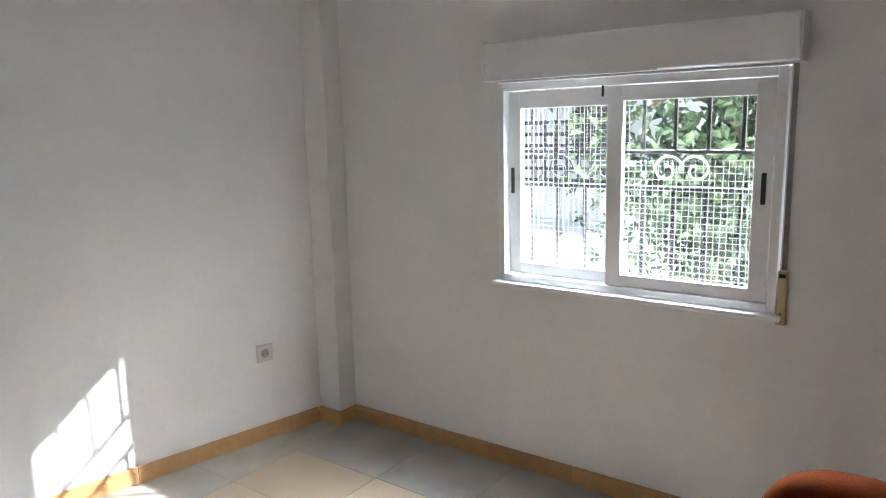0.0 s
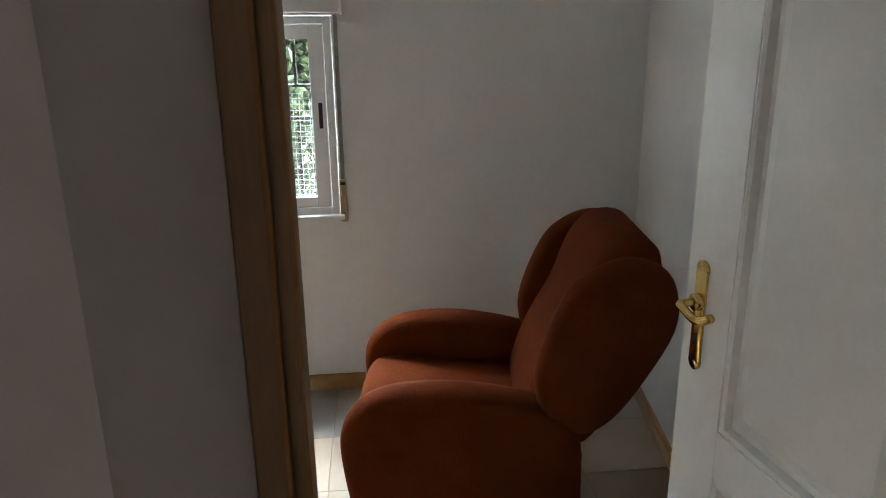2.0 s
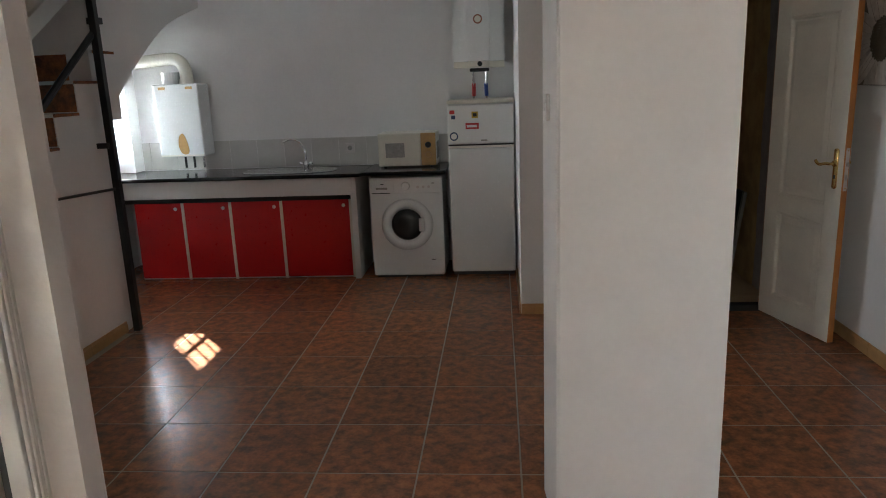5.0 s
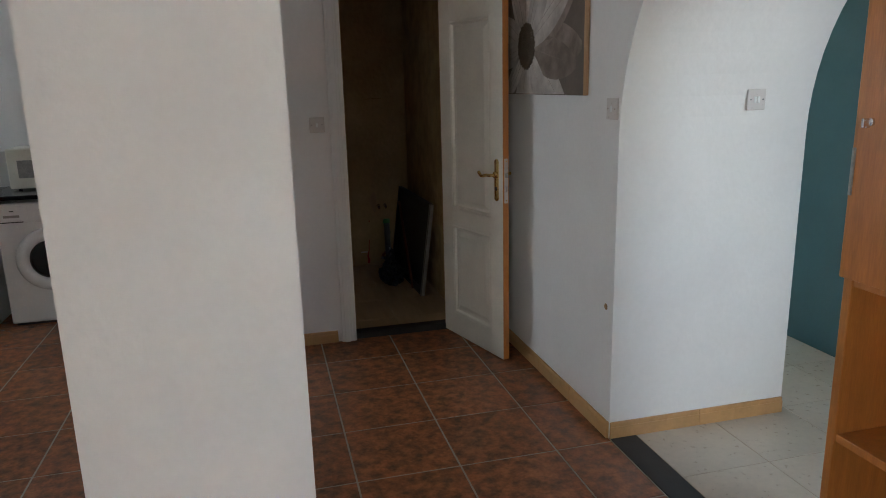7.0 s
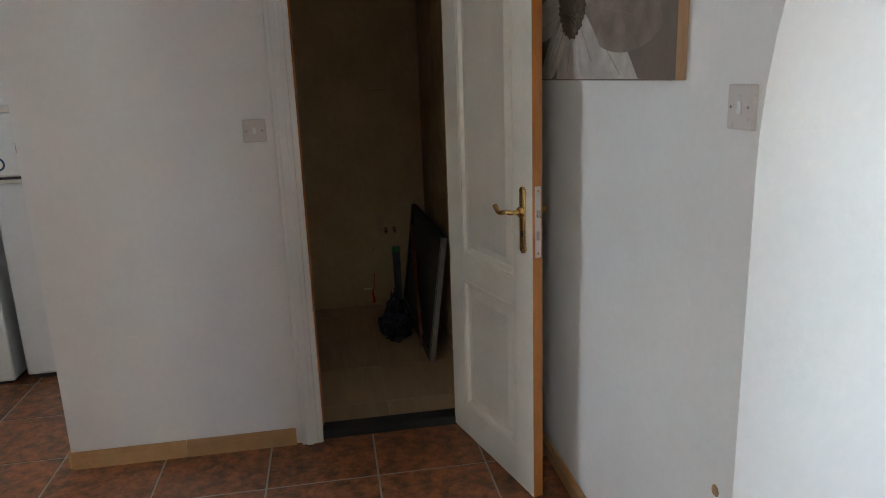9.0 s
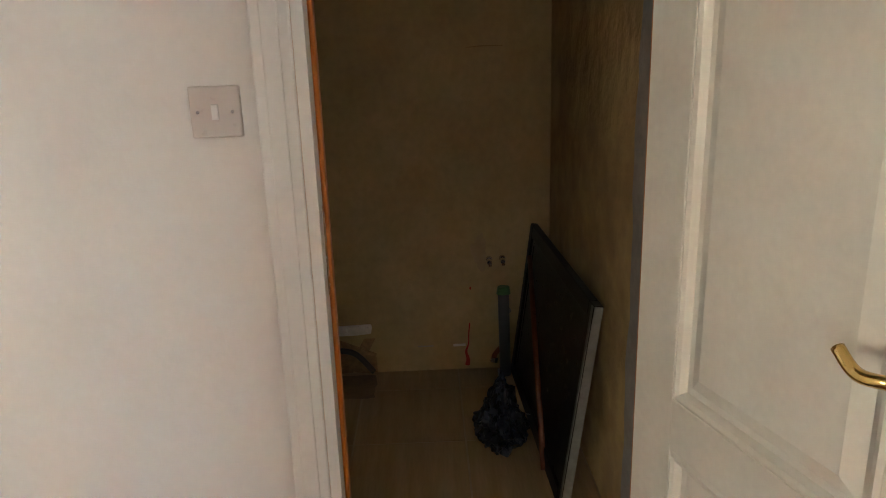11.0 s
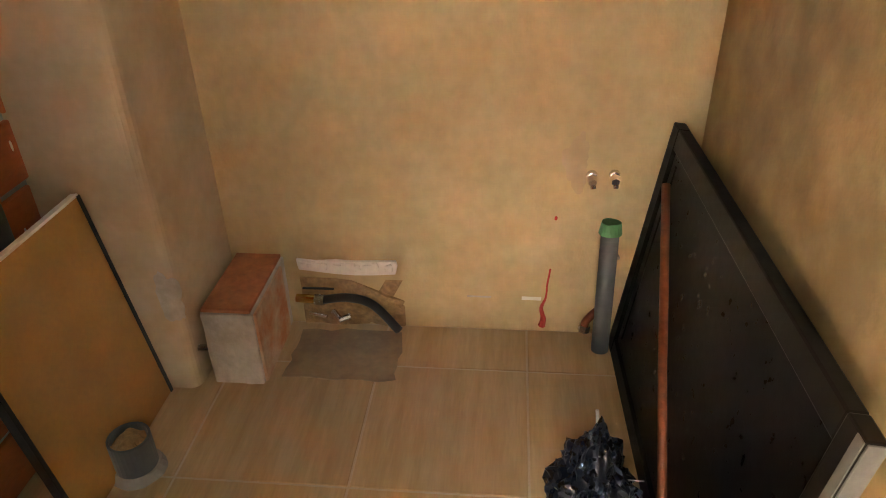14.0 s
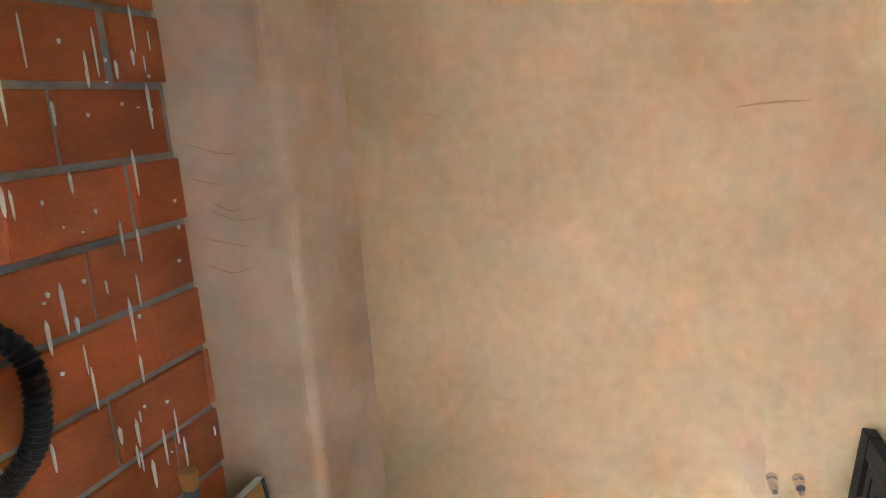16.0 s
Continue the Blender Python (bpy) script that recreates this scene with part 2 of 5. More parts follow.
def bm_tube(bm, pts, r, seg=10):
    """A bent round bar along points."""
    pts = [Vector(p) for p in pts]
    rings = []
    side = None
    for i, p in enumerate(pts):
        d = (pts[min(i + 1, len(pts) - 1)] - pts[max(i - 1, 0)]).normalized()
        if side is None:
            side = d.orthogonal().normalized()
        side = (side - d * side.dot(d)).normalized()
        up = d.cross(side)
        rr = r[i] if isinstance(r, (list, tuple)) else r
        rings.append([bm.verts.new(p + rr * (math.cos(a) * side + math.sin(a) * up)) for a in (2 * math.pi * k / seg for k in range(seg))])
    for a, b in zip(rings, rings[1:]):
        for k in range(seg):
            bm.faces.new((a[k], a[(k + 1) % seg], b[(k + 1) % seg], b[k]))
    bm.faces.new(rings[0][::-1])
    bm.faces.new(rings[-1])
    return bm


def bm_prism(bm, outline, axis, lo, hi):
    """An outline (pairs) in the plane across an axis, pushed from lo to hi along it."""
    def at(u, v, w):
        return {"x": (w, u, v), "y": (u, w, v), "z": (u, v, w)}[axis]
    a = [bm.verts.new(at(u, v, lo)) for u, v in outline]
    b = [bm.verts.new(at(u, v, hi)) for u, v in outline]
    n = len(outline)
    for k in range(n):
        bm.faces.new((a[k], a[(k + 1) % n], b[(k + 1) % n], b[k]))
    bm.faces.new(a[::-1])
    bm.faces.new(b)
    bmesh.ops.recalc_face_normals(bm, faces=bm.faces[:])
    return bm


def finish(name, bm, material, smooth=False, modifier=0.0):
    bmesh.ops.recalc_face_normals(bm, faces=bm.faces[:])
    me = bpy.data.meshes.new(name)
    bm.to_mesh(me)
    bm.free()
    me.materials.append(material)
    if smooth:
        for p in me.polygons:
            p.use_smooth = True
    ob = new(name, me)
    return ob


def part(name, bm, material, parent=None, label="", smooth=False):
    ob = finish(name, bm, material, smooth)
    if parent:
        ob.parent = parent
    if label:
        ob["label"] = label
    return ob


def box(name, a, b, material, parent=None, bevel=0.003, label=""):
    return part(name, bm_box(bmesh.new(), a, b, bevel), material, parent, label)


def thing(name, label, category, at=(0, 0, 0), group="", rz=0.0):
    """An empty at the base of a thing; parts are built in its own coordinates."""
    e = new(name)
    e.empty_display_size = 0.05
    e.matrix_world = pose(*at, 0, 0, rz)
    return tagged(e, label, category, group)


def setting(ob, label, category):
    return tagged(ob, label, category, kind="structure")


def wall(name, a, b, label, openings=(), axis="x", material=None):
    """A wall between two corners with openings (u0, u1, z0, z1) cut through; axis: the way across it."""
    bm = bmesh.new()
    u0, u1 = (a[1], b[1]) if axis == "x" else (a[0], b[0])
    cuts_u = sorted({u0, u1, *[o[0] for o in openings], *[o[1] for o in openings]})
    cuts_z = sorted({a[2], b[2], *[o[2] for o in openings], *[o[3] for o in openings]})
    for p, q in zip(cuts_u, cuts_u[1:]):
        run = None
        spans = []
        for r, s in zip(cuts_z, cuts_z[1:]):
            if any(o[0] <= p and q <= o[1] and o[2] <= r and s <= o[3] for o in openings):
                continue
            if spans and abs(spans[-1][1] - r) < 1e-6:
                spans[-1][1] = s
            else:
                spans.append([r, s])
        for r, s in spans:
            if axis == "x":
                bm_box(bm, (a[0], p, r), (b[0], q, s))
            else:
                bm_box(bm, (p, a[1], r), (q, b[1], s))
    bmesh.ops.remove_doubles(bm, verts=bm.verts[:], dist=1e-5)
    return setting(finish(name, bm, material or PLASTER), label, "wall")


def smooth_path(pts, n=8):
    """Points along a smooth line through the given ones."""
    pts = [Vector(p) for p in pts]
    out = []
    for i in range(len(pts) - 1):
        p0, p1, p2, p3 = pts[max(i - 1, 0)], pts[i], pts[i + 1], pts[min(i + 2, len(pts) - 1)]
        for k in range(n):
            t = k / n
            out.append(0.5 * (2 * p1 + (p2 - p0) * t + (2 * p0 - 5 * p1 + 4 * p2 - p3) * t * t + (3 * p1 - p0 - 3 * p2 + p3) * t ** 3))
    out.append(pts[-1])
    return out

# ---- large structure ----
H = 2.55  # ceiling height
XW, XB, XD, XL = -3.03, -3.25, -0.66, -0.46  # window wall inside and outside, door wall towards the bedroom and the living room
YN, YS = 1.66, -1.40

# bedroom
wall("wall_bedroom_west", (XB, -1.9, 0), (XW, 2.2, H), "white plastered wall with the bedroom window", [(-0.39, 0.70, 0.83, 1.65)])
bm = bmesh.new()
bm_prism(bm, [(XB, 2.05), (XW, 2.02), (XD, 1.70), (XD, 1.721), (XL, 1.721), (XL, 1.73), (XB, 2.22)], "z", 0, H)
setting(finish("wall_bedroom_north", bm, PLASTER), "plain white plastered wall behind the armchair", "wall")
bm = bmesh.new()
bm_prism(bm, [(XB, -1.35), (XW + 0.0, -1.385), (XD, -1.86), (XD, -2.0), (XB, -2.0)], "z", 0, H)
setting(finish("wall_bedroom_south", bm, PLASTER), "white plastered wall with a sun patch near the floor", "wall")
bm = bmesh.new()
bm_prism(bm, [(XD, -6.2), (XL, -6.2), (XL, -3.5), (XD, -3.5)], "z", 0, H)
bm_prism(bm, [(XD, -3.5), (XL, -3.5), (XL, -2.2), (XD, -2.2)], "z", 0, 0.9)
bm_prism(bm, [(XD, -3.5), (XL, -3.5), (XL, -2.2), (XD, -2.2)], "z", 2.1, H)
bm_prism(bm, [(XD, -2.2), (XL, -2.2), (XL, 0.675), (XD + 0.10, 0.745), (XD, 0.745)], "z", 0, H)
bm_prism(bm, [(XD, 1.63), (XD + 0.10, 1.63), (XL, 1.645), (XL, 1.72), (XD, 1.72)], "z", 0, H)
bm_prism(bm, [(XD, 0.745), (XD + 0.10, 0.745), (XL, 0.675), (XL, 1.645), (XD + 0.10, 1.63), (XD, 1.63)], "z", 2.06, H)
setting(finish("wall_bedroom_east", bm, PLASTER), "white plastered partition with a doorway and a window", "wall")
wall("column_bedroom", (XW - 0.01, -1.50, 0), (-2.915, -1.27, H), "square white plastered corner column")
# living room and kitchen
XP = 2.67
XK = -2.80
wall("wall_kitchen_west", (XK - 0.08, 2.2, 0), (XK, 6.5, H), "white kitchen wall with a small barred window", [(5.77, 6.29, 1.10, 1.50)])
wall("wall_kitchen_north", (XK, 6.30, 0), (0.80, 6.5, H), "white kitchen wall above the worktop", (), "y")
wall("wall_living_south", (XL - 0.22, -6.4, 0), (2.80, -6.2, H), "plain white end wall", (), "y")
wall("wall_hall_south", (2.80, -2.4, 0), (4.55, -2.2, H), "plain white hall wall", (), "y")
wall("wall_living_east", (XP, 3.17, 0), (2.82, 6.64, H), "white wall with the canvas print", ())
bm = bmesh.new()
bm_prism(bm, [(0.80, 2.30), (1.35, 2.30), (1.265, 2.61), (0.775, 2.61)], "z", 0, H)
bmesh.ops.bevel(bm, geom=[e for e in bm.edges if abs(e.verts[0].co.z - e.verts[1].co.z) > 1], offset=0.008, segments=2, affect="EDGES")
setting(finish("pillar", bm, PLASTER), "thick white plastered wall stub", "pillar")
wall("wall_hall_north", (2.82, 3.17, 0), (3.56, 3.42, H), "white thick end of the arched passage wall", (), "y")
# arch between living room and hall: thick wall with a rounded opening
bm = bmesh.new()
arc = []
for k in range(1, 17):
    a = math.pi / 2 * k / 16
    arc.append((3.17 - 0.75 * (1 - math.cos(a)), 1.30 + 0.88 * math.sin(a)))
outline = [(3.17, 1.30)] + arc + [(1.30, 2.18), (1.30, H), (3.17, H)]
bm_prism(bm, outline, "x", XP, 3.56)
setting(finish("wall_arch", bm, PLASTER), "white plastered arch of the passage to the hall", "wall")
wall("wall_living_east_south", (2.65, -6.2, 0), (2.80, 0.6, H), "plain white plastered wall", ())
wall("wall_arch_south", (2.65, 0.6, 0), (2.80, 1.30, H), "plain white plastered wall", ())
wall("wall_hall_teal", (4.30, -2.2, 0), (4.45, 6.64, H), "teal painted hall wall", [(-0.1, 1.1, 0.9, 2.1)], "x", TEAL)
wall("wall_hall_end", (3.56, 4.6, 0), (4.30, 4.75, H), "teal painted hall end wall", (), "y", TEAL)
# bathroom
wall("wall_bathroom_south", (0.755, 4.755, 0), (XP, 4.83, H), "white plastered wall with the bathroom doorway", [(1.735, 2.40, 0, 2.05)], "y")
wall("wall_bathroom_west", (0.755, 4.83, 0), (0.824, 6.30, H), "white plastered side of a thin brick partition", ())
wall("wall_bathroom_north", (0.75, 6.44, -0.1), (XP, 6.64, 2.84), "ochre cement-rendered unfinished wall", (), "y", RAW)
wall("wall_bathroom_east", (2.49, 4.71, -0.1), (XP, 6.44, 2.84), "ochre rough-trowelled unfinished wall", (), "x", RAW_ROUGH)
bm = bmesh.new()
bm_box(bm, (0.79, 6.10, -0.02), (1.12, 6.46, 2.84), 0.0)
for v in bm.verts:
    if v.co.y < 6.2 and v.co.x > 1.0:
        v.co.x = 1.10
edges = [e for e in bm.edges if all(v.co.y < 6.2 and v.co.x > 1.0 for v in e.verts)]
bmesh.ops.bevel(bm, geom=edges, offset=0.03, segments=4, profile=0.5, affect="EDGES")
setting(finish("column_bathroom", bm, RAW_PALE), "cement-rendered pipe chase in the corner", "column")
# ceilings
setting(box("ceiling_bedroom", (XB, -2.4, H), (XL, 1.73, H + 0.12), CEIL, bevel=0), "plain white ceiling", "ceiling")
setting(box("ceiling_living", (XK - 0.2, 1.73, H), (XL, 6.5, H + 0.12), CEIL, bevel=0), "plain white ceiling", "ceiling")
setting(box("ceiling_living_south", (XD, -6.4, H), (2.80, -2.402, H + 0.12), CEIL, bevel=0), "plain white ceiling", "ceiling")
setting(box("ceiling_hall", (XL, -2.4, H), (4.55, 6.64, H + 0.12), CEIL, bevel=0), "plain white ceiling", "ceiling")
wall("wall_hall_close", (4.45, -2.4, 0), (4.55, 6.64, H), "plain closing wall", [(-0.1, 1.1, 0.9, 2.1)])
# ground outside and floor slabs
setting(box("ground", (-400, -400, -0.30), (400, 400, -0.05), GROUND, bevel=0), "dusty sunlit ground around the house", "ground")
floor_bed = setting(box("floor_bedroom", (XB, -2.4, -0.1), (XD, 2.1, -0.002), GROUT, bevel=0), "bedroom floor of grey and beige marble tiles", "floor")
floor_liv = setting(box("floor_living", (XD, -6.4, -0.1), (2.65, 4.82, -0.002), GROUT, bevel=0), "floor of glossy brown rustic tiles", "floor")
floor_kit = setting(box("floor_kitchen", (XK - 0.2, 2.1, -0.1), (XD, 6.5, -0.002), GROUT, bevel=0), "floor of glossy brown rustic tiles", "floor")
floor_kit2 = setting(box("floor_kitchen_east", (XD, 4.82, -0.1), (0.76, 6.5, -0.002), GROUT, bevel=0), "floor of glossy brown rustic tiles", "floor")
floor_bath = setting(box("floor_bathroom", (0.76, 4.72, -0.1), (2.65, 6.64, -0.002), BATH_GROUT, bevel=0), "bathroom floor of beige streaked tiles", "floor")
floor_hall = setting(box("floor_hall", (2.65, -2.4, -0.1), (4.55, 6.64, -0.002), GROUT, bevel=0), "hall floor of pale cream tiles", "floor")

# ---- doors ----


def lever(parent, x, z, face, sign, latch=False):
    """A brass plate and lever on a door's face; sign: the way along the leaf in which the lever points."""
    y = face
    out = 1 if face > 0 else -1
    bm = bmesh.new()
    bm_box(bm, (x - 0.018, y, z - 0.096), (x + 0.018, y + out * 0.007, z + 0.096), 0.004)
    bm_cyl(bm, (x, y, z + 0.096), (x, y + out * 0.006, z + 0.096), 0.018)
    bm_cyl(bm, (x, y, z - 0.096), (x, y + out * 0.006, z - 0.096), 0.018)
    plate = part("handle_plate", bm, BRASS, parent, "long polished brass plate", True)
    bm = bmesh.new()
    bm_tube(bm, smooth_path([(x, y, z + 0.03), (x, y + out * 0.045, z + 0.03), (x + sign * 0.025, y + out * 0.055, z + 0.03), (x + sign * 0.07, y + out * 0.055, z + 0.022), (x + sign * 0.105, y + out * 0.05, z + 0.04)], 5), 0.0085, 10)
    bm_cyl(bm, (x, y, z + 0.03), (x, y + out * 0.018, z + 0.03), 0.017)
    part("lever", bm, BRASS, plate, "curved brass lever", True)
    bm = bmesh.new()
    bm_box(bm, (x - 0.006, y + out * 0.0065, z - 0.055), (x + 0.006, y + out * 0.0085, z - 0.035), 0.001)
    part("keyhole", bm, BLACK, plate)


def panel_door(name, label, hinge, rz, width, paint, edge, handle_z):
    """A two-panel door leaf; it runs along +x from its hinge."""
    d = thing(name, label, "door", (*hinge, 0.008), rz=rz)
    h, t = 2.02, 0.019
    st = 0.12 if width < 0.69 else 0.145
    zs = [(0.14, 0.70), (0.80, 1.88)]
    bm = bmesh.new()
    bm_box(bm, (0.0015, -t, 0), (st, t, h), 0.002)
    bm_box(bm, (width - st, -t, 0), (width - 0.0015, t, h), 0.002)
    for a, b in ((0, zs[0][0]), (zs[0][1], zs[1][0]), (zs[1][1], h)):
        bm_box(bm, (st - 0.001, -t + 0.0004, a), (width - st + 0.001, t - 0.0004, b), 0.002)
    part("door_frame", bm, paint, d)
    for a, b in zs:
        bm = bmesh.new()
        bm_box(bm, (st - 0.002, -0.003, a - 0.002), (width - st + 0.002, 0.003, b + 0.002))
        # ogee moulding: a sloping border and a raised field
        for s in (-1, 1):
            levels = [(0.0, 0.017), (0.008, 0.021), (0.016, 0.018), (0.022, 0.005), (0.034, 0.0045), (0.062, 0.015)]
            rows = []
            for inset, lift in levels:
                rows.append([bm.verts.new((u, s * lift, v)) for u, v in ((st + inset, a + inset), (width - st - inset, a + inset), (width - st - inset, b - inset), (st + inset, b - inset))])
            for p, q in zip(rows, rows[1:]):
                for k in range(4):
                    bm.faces.new((p[k], p[(k + 1) % 4], q[(k + 1) % 4], q[k]))
            bm.faces.new(rows[-1])
        part("panel", bm, paint, d)
    for x0, x1 in ((-0.002, 0.002), (width - 0.002, width + 0.002)):
        part("edge_strip", bm_box(bmesh.new(), (x0, -t + 0.001, 0.001), (x1, t - 0.001, h - 0.001), 0.0008), edge, d, "bare wooden edge")
    for s in (-1, 1):
        lever(d, width - 0.055, handle_z, s * t, -1)
    lp = part("latch_plate", bm_box(bmesh.new(), (width + 0.0018, -0.011, handle_z - 0.12), (width + 0.0045, 0.011, handle_z + 0.12), 0.001), SWITCH, d, "pale metal latch plate")
    part("bolt", bm_box(bmesh.new(), (width + 0.004, -0.007, handle_z + 0.018), (width + 0.013, 0.007, handle_z + 0.042), 0.002), STEEL, lp)
    part("slot", bm_box(bmesh.new(), (width + 0.004, -0.005, handle_z - 0.06), (width + 0.0052, 0.005, handle_z - 0.03)), STEEL, lp)
    for z in (handle_z - 0.105, handle_z + 0.105):
        part("screw", bm_cyl(bmesh.new(), (width + 0.004, 0, z), (width + 0.0055, 0, z), 0.004, seg=10), BRASS, lp)
    return d


HX, HY = -0.640, 1.580
bed_door = panel_door("door_bedroom", "open white two-panel door with brass lever handle", (HX, HY), 187.5, 0.70, WHITE_LAC, WHITE_OLD, 1.008)
bath_door = panel_door("door_bathroom", "open cream two-panel door with pine edge and brass handle", (2.365, 4.775), -74.5, 0.652, WHITE_OLD, PINE, 1.02)


def door_lining(name, label, axis, lo, hi, u0, u1, h, inner, outer, far_material, trim):
    """A lining round a doorway through a wall from lo to hi: two jambs, a head, stops and trims on both faces."""
    d = thing(name, label, "door frame")
    d["kind"] = "structure"
    def b(n, u, v, w, m, bevel=0.003, lab=""):
        (ua, ub), (va, vb), (wa, wb) = u, v, w
        if axis == "x":
            return box(n, (va, ua, wa), (vb, ub, wb), m, d, bevel, lab)
        return box(n, (ua, va, wa), (ub, vb, wb), m, d, bevel, lab)
    b("jamb", (u0, u0 + 0.028), (lo, hi), (0, h), inner)
    b("jamb", (u1 - 0.028, u1), (lo, hi), (0, h), outer)
    b("head", (u0 + 0.028, u1 - 0.028), (lo, hi), (h - 0.028, h), outer)
    for face, s, m in ((lo, -1, far_material[0]), (hi, 1, far_material[1])):
        if m is None:
            continue
        v = tuple(sorted((face + s * 0.001, face + s * 0.012)))
        v2 = tuple(sorted((face + s * 0.012, face + s * 0.018)))
        for ua, ub in ((u0 - trim + 0.012, u0 + 0.010), (u1 - 0.010, u1 + trim - 0.012)):
            b("architrave", (ua, ub), v, (0, h + trim), m, 0.004)
            mid = (ua + ub) / 2
            b("architrave_bead", (mid - trim * 0.22, mid + trim * 0.22), v2, (0, h + trim * 0.8), m, 0.003)
        b("architrave", (u0 - trim + 0.012, u1 + trim - 0.012), v, (h + 0.002, h + trim), m, 0.004)
    return d


lin_bed = door_lining("door_frame_bedroom", "bedroom door lining, bare wood and white paint", "x", XD, XD + 0.10, 0.745, 1.63, 2.06, PINE_RAW, WHITE_LAC, (None, None), 0.06)
box("door_stop", (XD + 0.045, 0.773, 0), (XD + 0.095, 0.788, 2.03), PINE_RAW, lin_bed)
for x0, x1, y1 in ((0.001, 0.008, 0.775), (0.096, 0.1035, 0.775), (0.034, 0.044, 0.7765), (0.088, 0.0945, 0.7895)):
    bm = bm_box(bmesh.new(), (XD + x0, y1 - 0.004, 0), (XD + x1, y1, 2.03), 0.001)
    bmesh.ops.subdivide_edges(bm, edges=[e for e in bm.edges if abs(e.verts[0].co.z - e.verts[1].co.z) > 1], cuts=40)
    for v in bm.verts:
        v.co.y += 0.0022 * noise.noise(Vector((x0 * 50, 0.3, v.co.z * 6)))
        v.co.x += 0.0018 * noise.noise(Vector((x0 * 90, 4.3, v.co.z * 4)))
    part("jamb_bead", bm, WOOD_EDGE, lin_bed, "worn orange wood bead")
box("door_stop", (XD + 0.045, 1.585, 0), (XD + 0.095, 1.602, 2.03), WHITE_LAC, lin_bed)
# dark grey strip stands in for the deep shade between leaf and stop
box("gap_shade", (XD + 0.024, 1.588, 0), (XD + 0.0445, 1.6018, 2.03), GREY_PL, lin_bed, 0.002, "dark strip for the shade in the door gap")
box("hinge_plate", (XD + 0.072, 1.5825, 0.99), (XD + 0.084, 1.5855, 1.05), GREY_PL, lin_bed, 0.001, "small dark metal plate on the jamb")
for v0, v1, y0, y1 in ((0.101, 0.112, 1.592, 1.640), (0.112, 0.119, 1.600, 1.616), (0.112, 0.117, 1.622, 1.634)):
    box("architrave", (XD + v0, y0, 0), (XD + v1, y1, 2.09), WHITE_LAC, lin_bed, 0.003)
lin_bath = door_lining("door_frame_bathroom", "bathroom door lining with white trim and pine edge", "y", 4.745, 4.832, 1.735, 2.40, 2.05, PINE, PINE, (WHITE_LAC, None), 0.07)
bm = bmesh.new()
bm_box(bm, (1.763, 4.774, 0.985), (1.7672, 4.797, 1.155), 0.001)
sp = part("strike_plate", bm, STEEL, lin_bath, "steel strike plate let into the jamb")
for z0, z1 in ((1.02, 1.058), (1.085, 1.12)):
    part("strike_hole", bm_box(bmesh.new(), (1.7665, 4.779, z0), (1.7678, 4.793, z1)), PINE_RAW, sp)
for z in (1.0, 1.14):
    part("screw", bm_cyl(bmesh.new(), (1.7665, 4.785, z), (1.7682, 4.785, z), 0.004, seg=10), CHROME, sp)
box("jamb_face", (1.7632, 4.74, 0.04), (1.7665, 4.783, 2.02), WHITE_LAC, lin_bath, 0.001, "white painted face of the jamb")
part("jamb_bead", bm_box(bmesh.new(), (1.7625, 4.806, 0.04), (1.772, 4.8325, 2.02), 0.004), ORANGE_VARN, lin_bath, "orange varnished jamb bead")
box("architrave_lip", (1.7455, 4.7385, 0), (1.7665, 4.7445, 2.03), WHITE_LAC, lin_bath, 0.001)
part("threshold", bm_box(bmesh.new(), (1.763, 4.765, -0.003), (2.372, 4.842, 0.040), 0.003), STONE_DARK, lin_bath, "dark slate threshold")

# ---- bedroom window ----


def sash(parent, y0, y1, z0, z1, x, rails, handle_y, name="window_sash"):
    st, bt, tp = rails
    bm = bmesh.new()
    for a, b in (((x - 0.014, y0, z0), (x + 0.014, y0 + st, z1)), ((x - 0.014, y1 - st, z0), (x + 0.014, y1, z1))):
        bm_box(bm, a, b, 0.004)
    bm_box(bm, (x - 0.013, y0 + st - 0.002, z0), (x + 0.013, y1 - st + 0.002, z0 + bt), 0.003)
    bm_box(bm, (x - 0.013, y0 + st - 0.002, z1 - tp), (x + 0.013, y1 - st + 0.002, z1), 0.003)
    s = part(name, bm, ALU, parent)
    p = part("pane", bm_box(bmesh.new(), (x - 0.003, y0 + st - 0.004, z0 + bt - 0.004), (x + 0.003, y1 - st + 0.004, z1 - tp + 0.004)), GLASS, s, "clear glass pane")
    p.visible_shadow = False
    bm = bmesh.new()
    bm_box(bm, (x + 0.0135, handle_y - 0.013, 1.14), (x + 0.017, handle_y + 0.013, 1.36), 0.006)
    part("pull", bm, ALU, s)
    bm = bmesh.new()
    bm_box(bm, (x + 0.0165, handle_y - 0.008, 1.20), (x + 0.0185, handle_y + 0.008, 1.305), 0.005)
    part("pull_recess", bm, BLACK, s, "black recessed pull")
    return s


win = thing("window_bedroom", "white aluminium sliding window with two panes", "window")
win["kind"] = "structure"
bm = bmesh.new()
Y0, Y1, Z0, Z1 = -0.385, 0.695, 0.835, 1.645
for a, b in (((-3.09, Y0, Z0), (-3.015, Y0 + 0.03, Z1)), ((-3.09, Y1 - 0.03, Z0), (-3.015, Y1, Z1)), ((-3.09, Y0 + 0.029, Z1 - 0.03), (-3.0155, Y1 - 0.029, Z1)), ((-3.09, Y0 + 0.029, Z0), (-3.0155, Y1 - 0.029, Z0 + 0.03))):
    bm_box(bm, a, b, 0.003)
part("window_frame", bm, ALU, win)
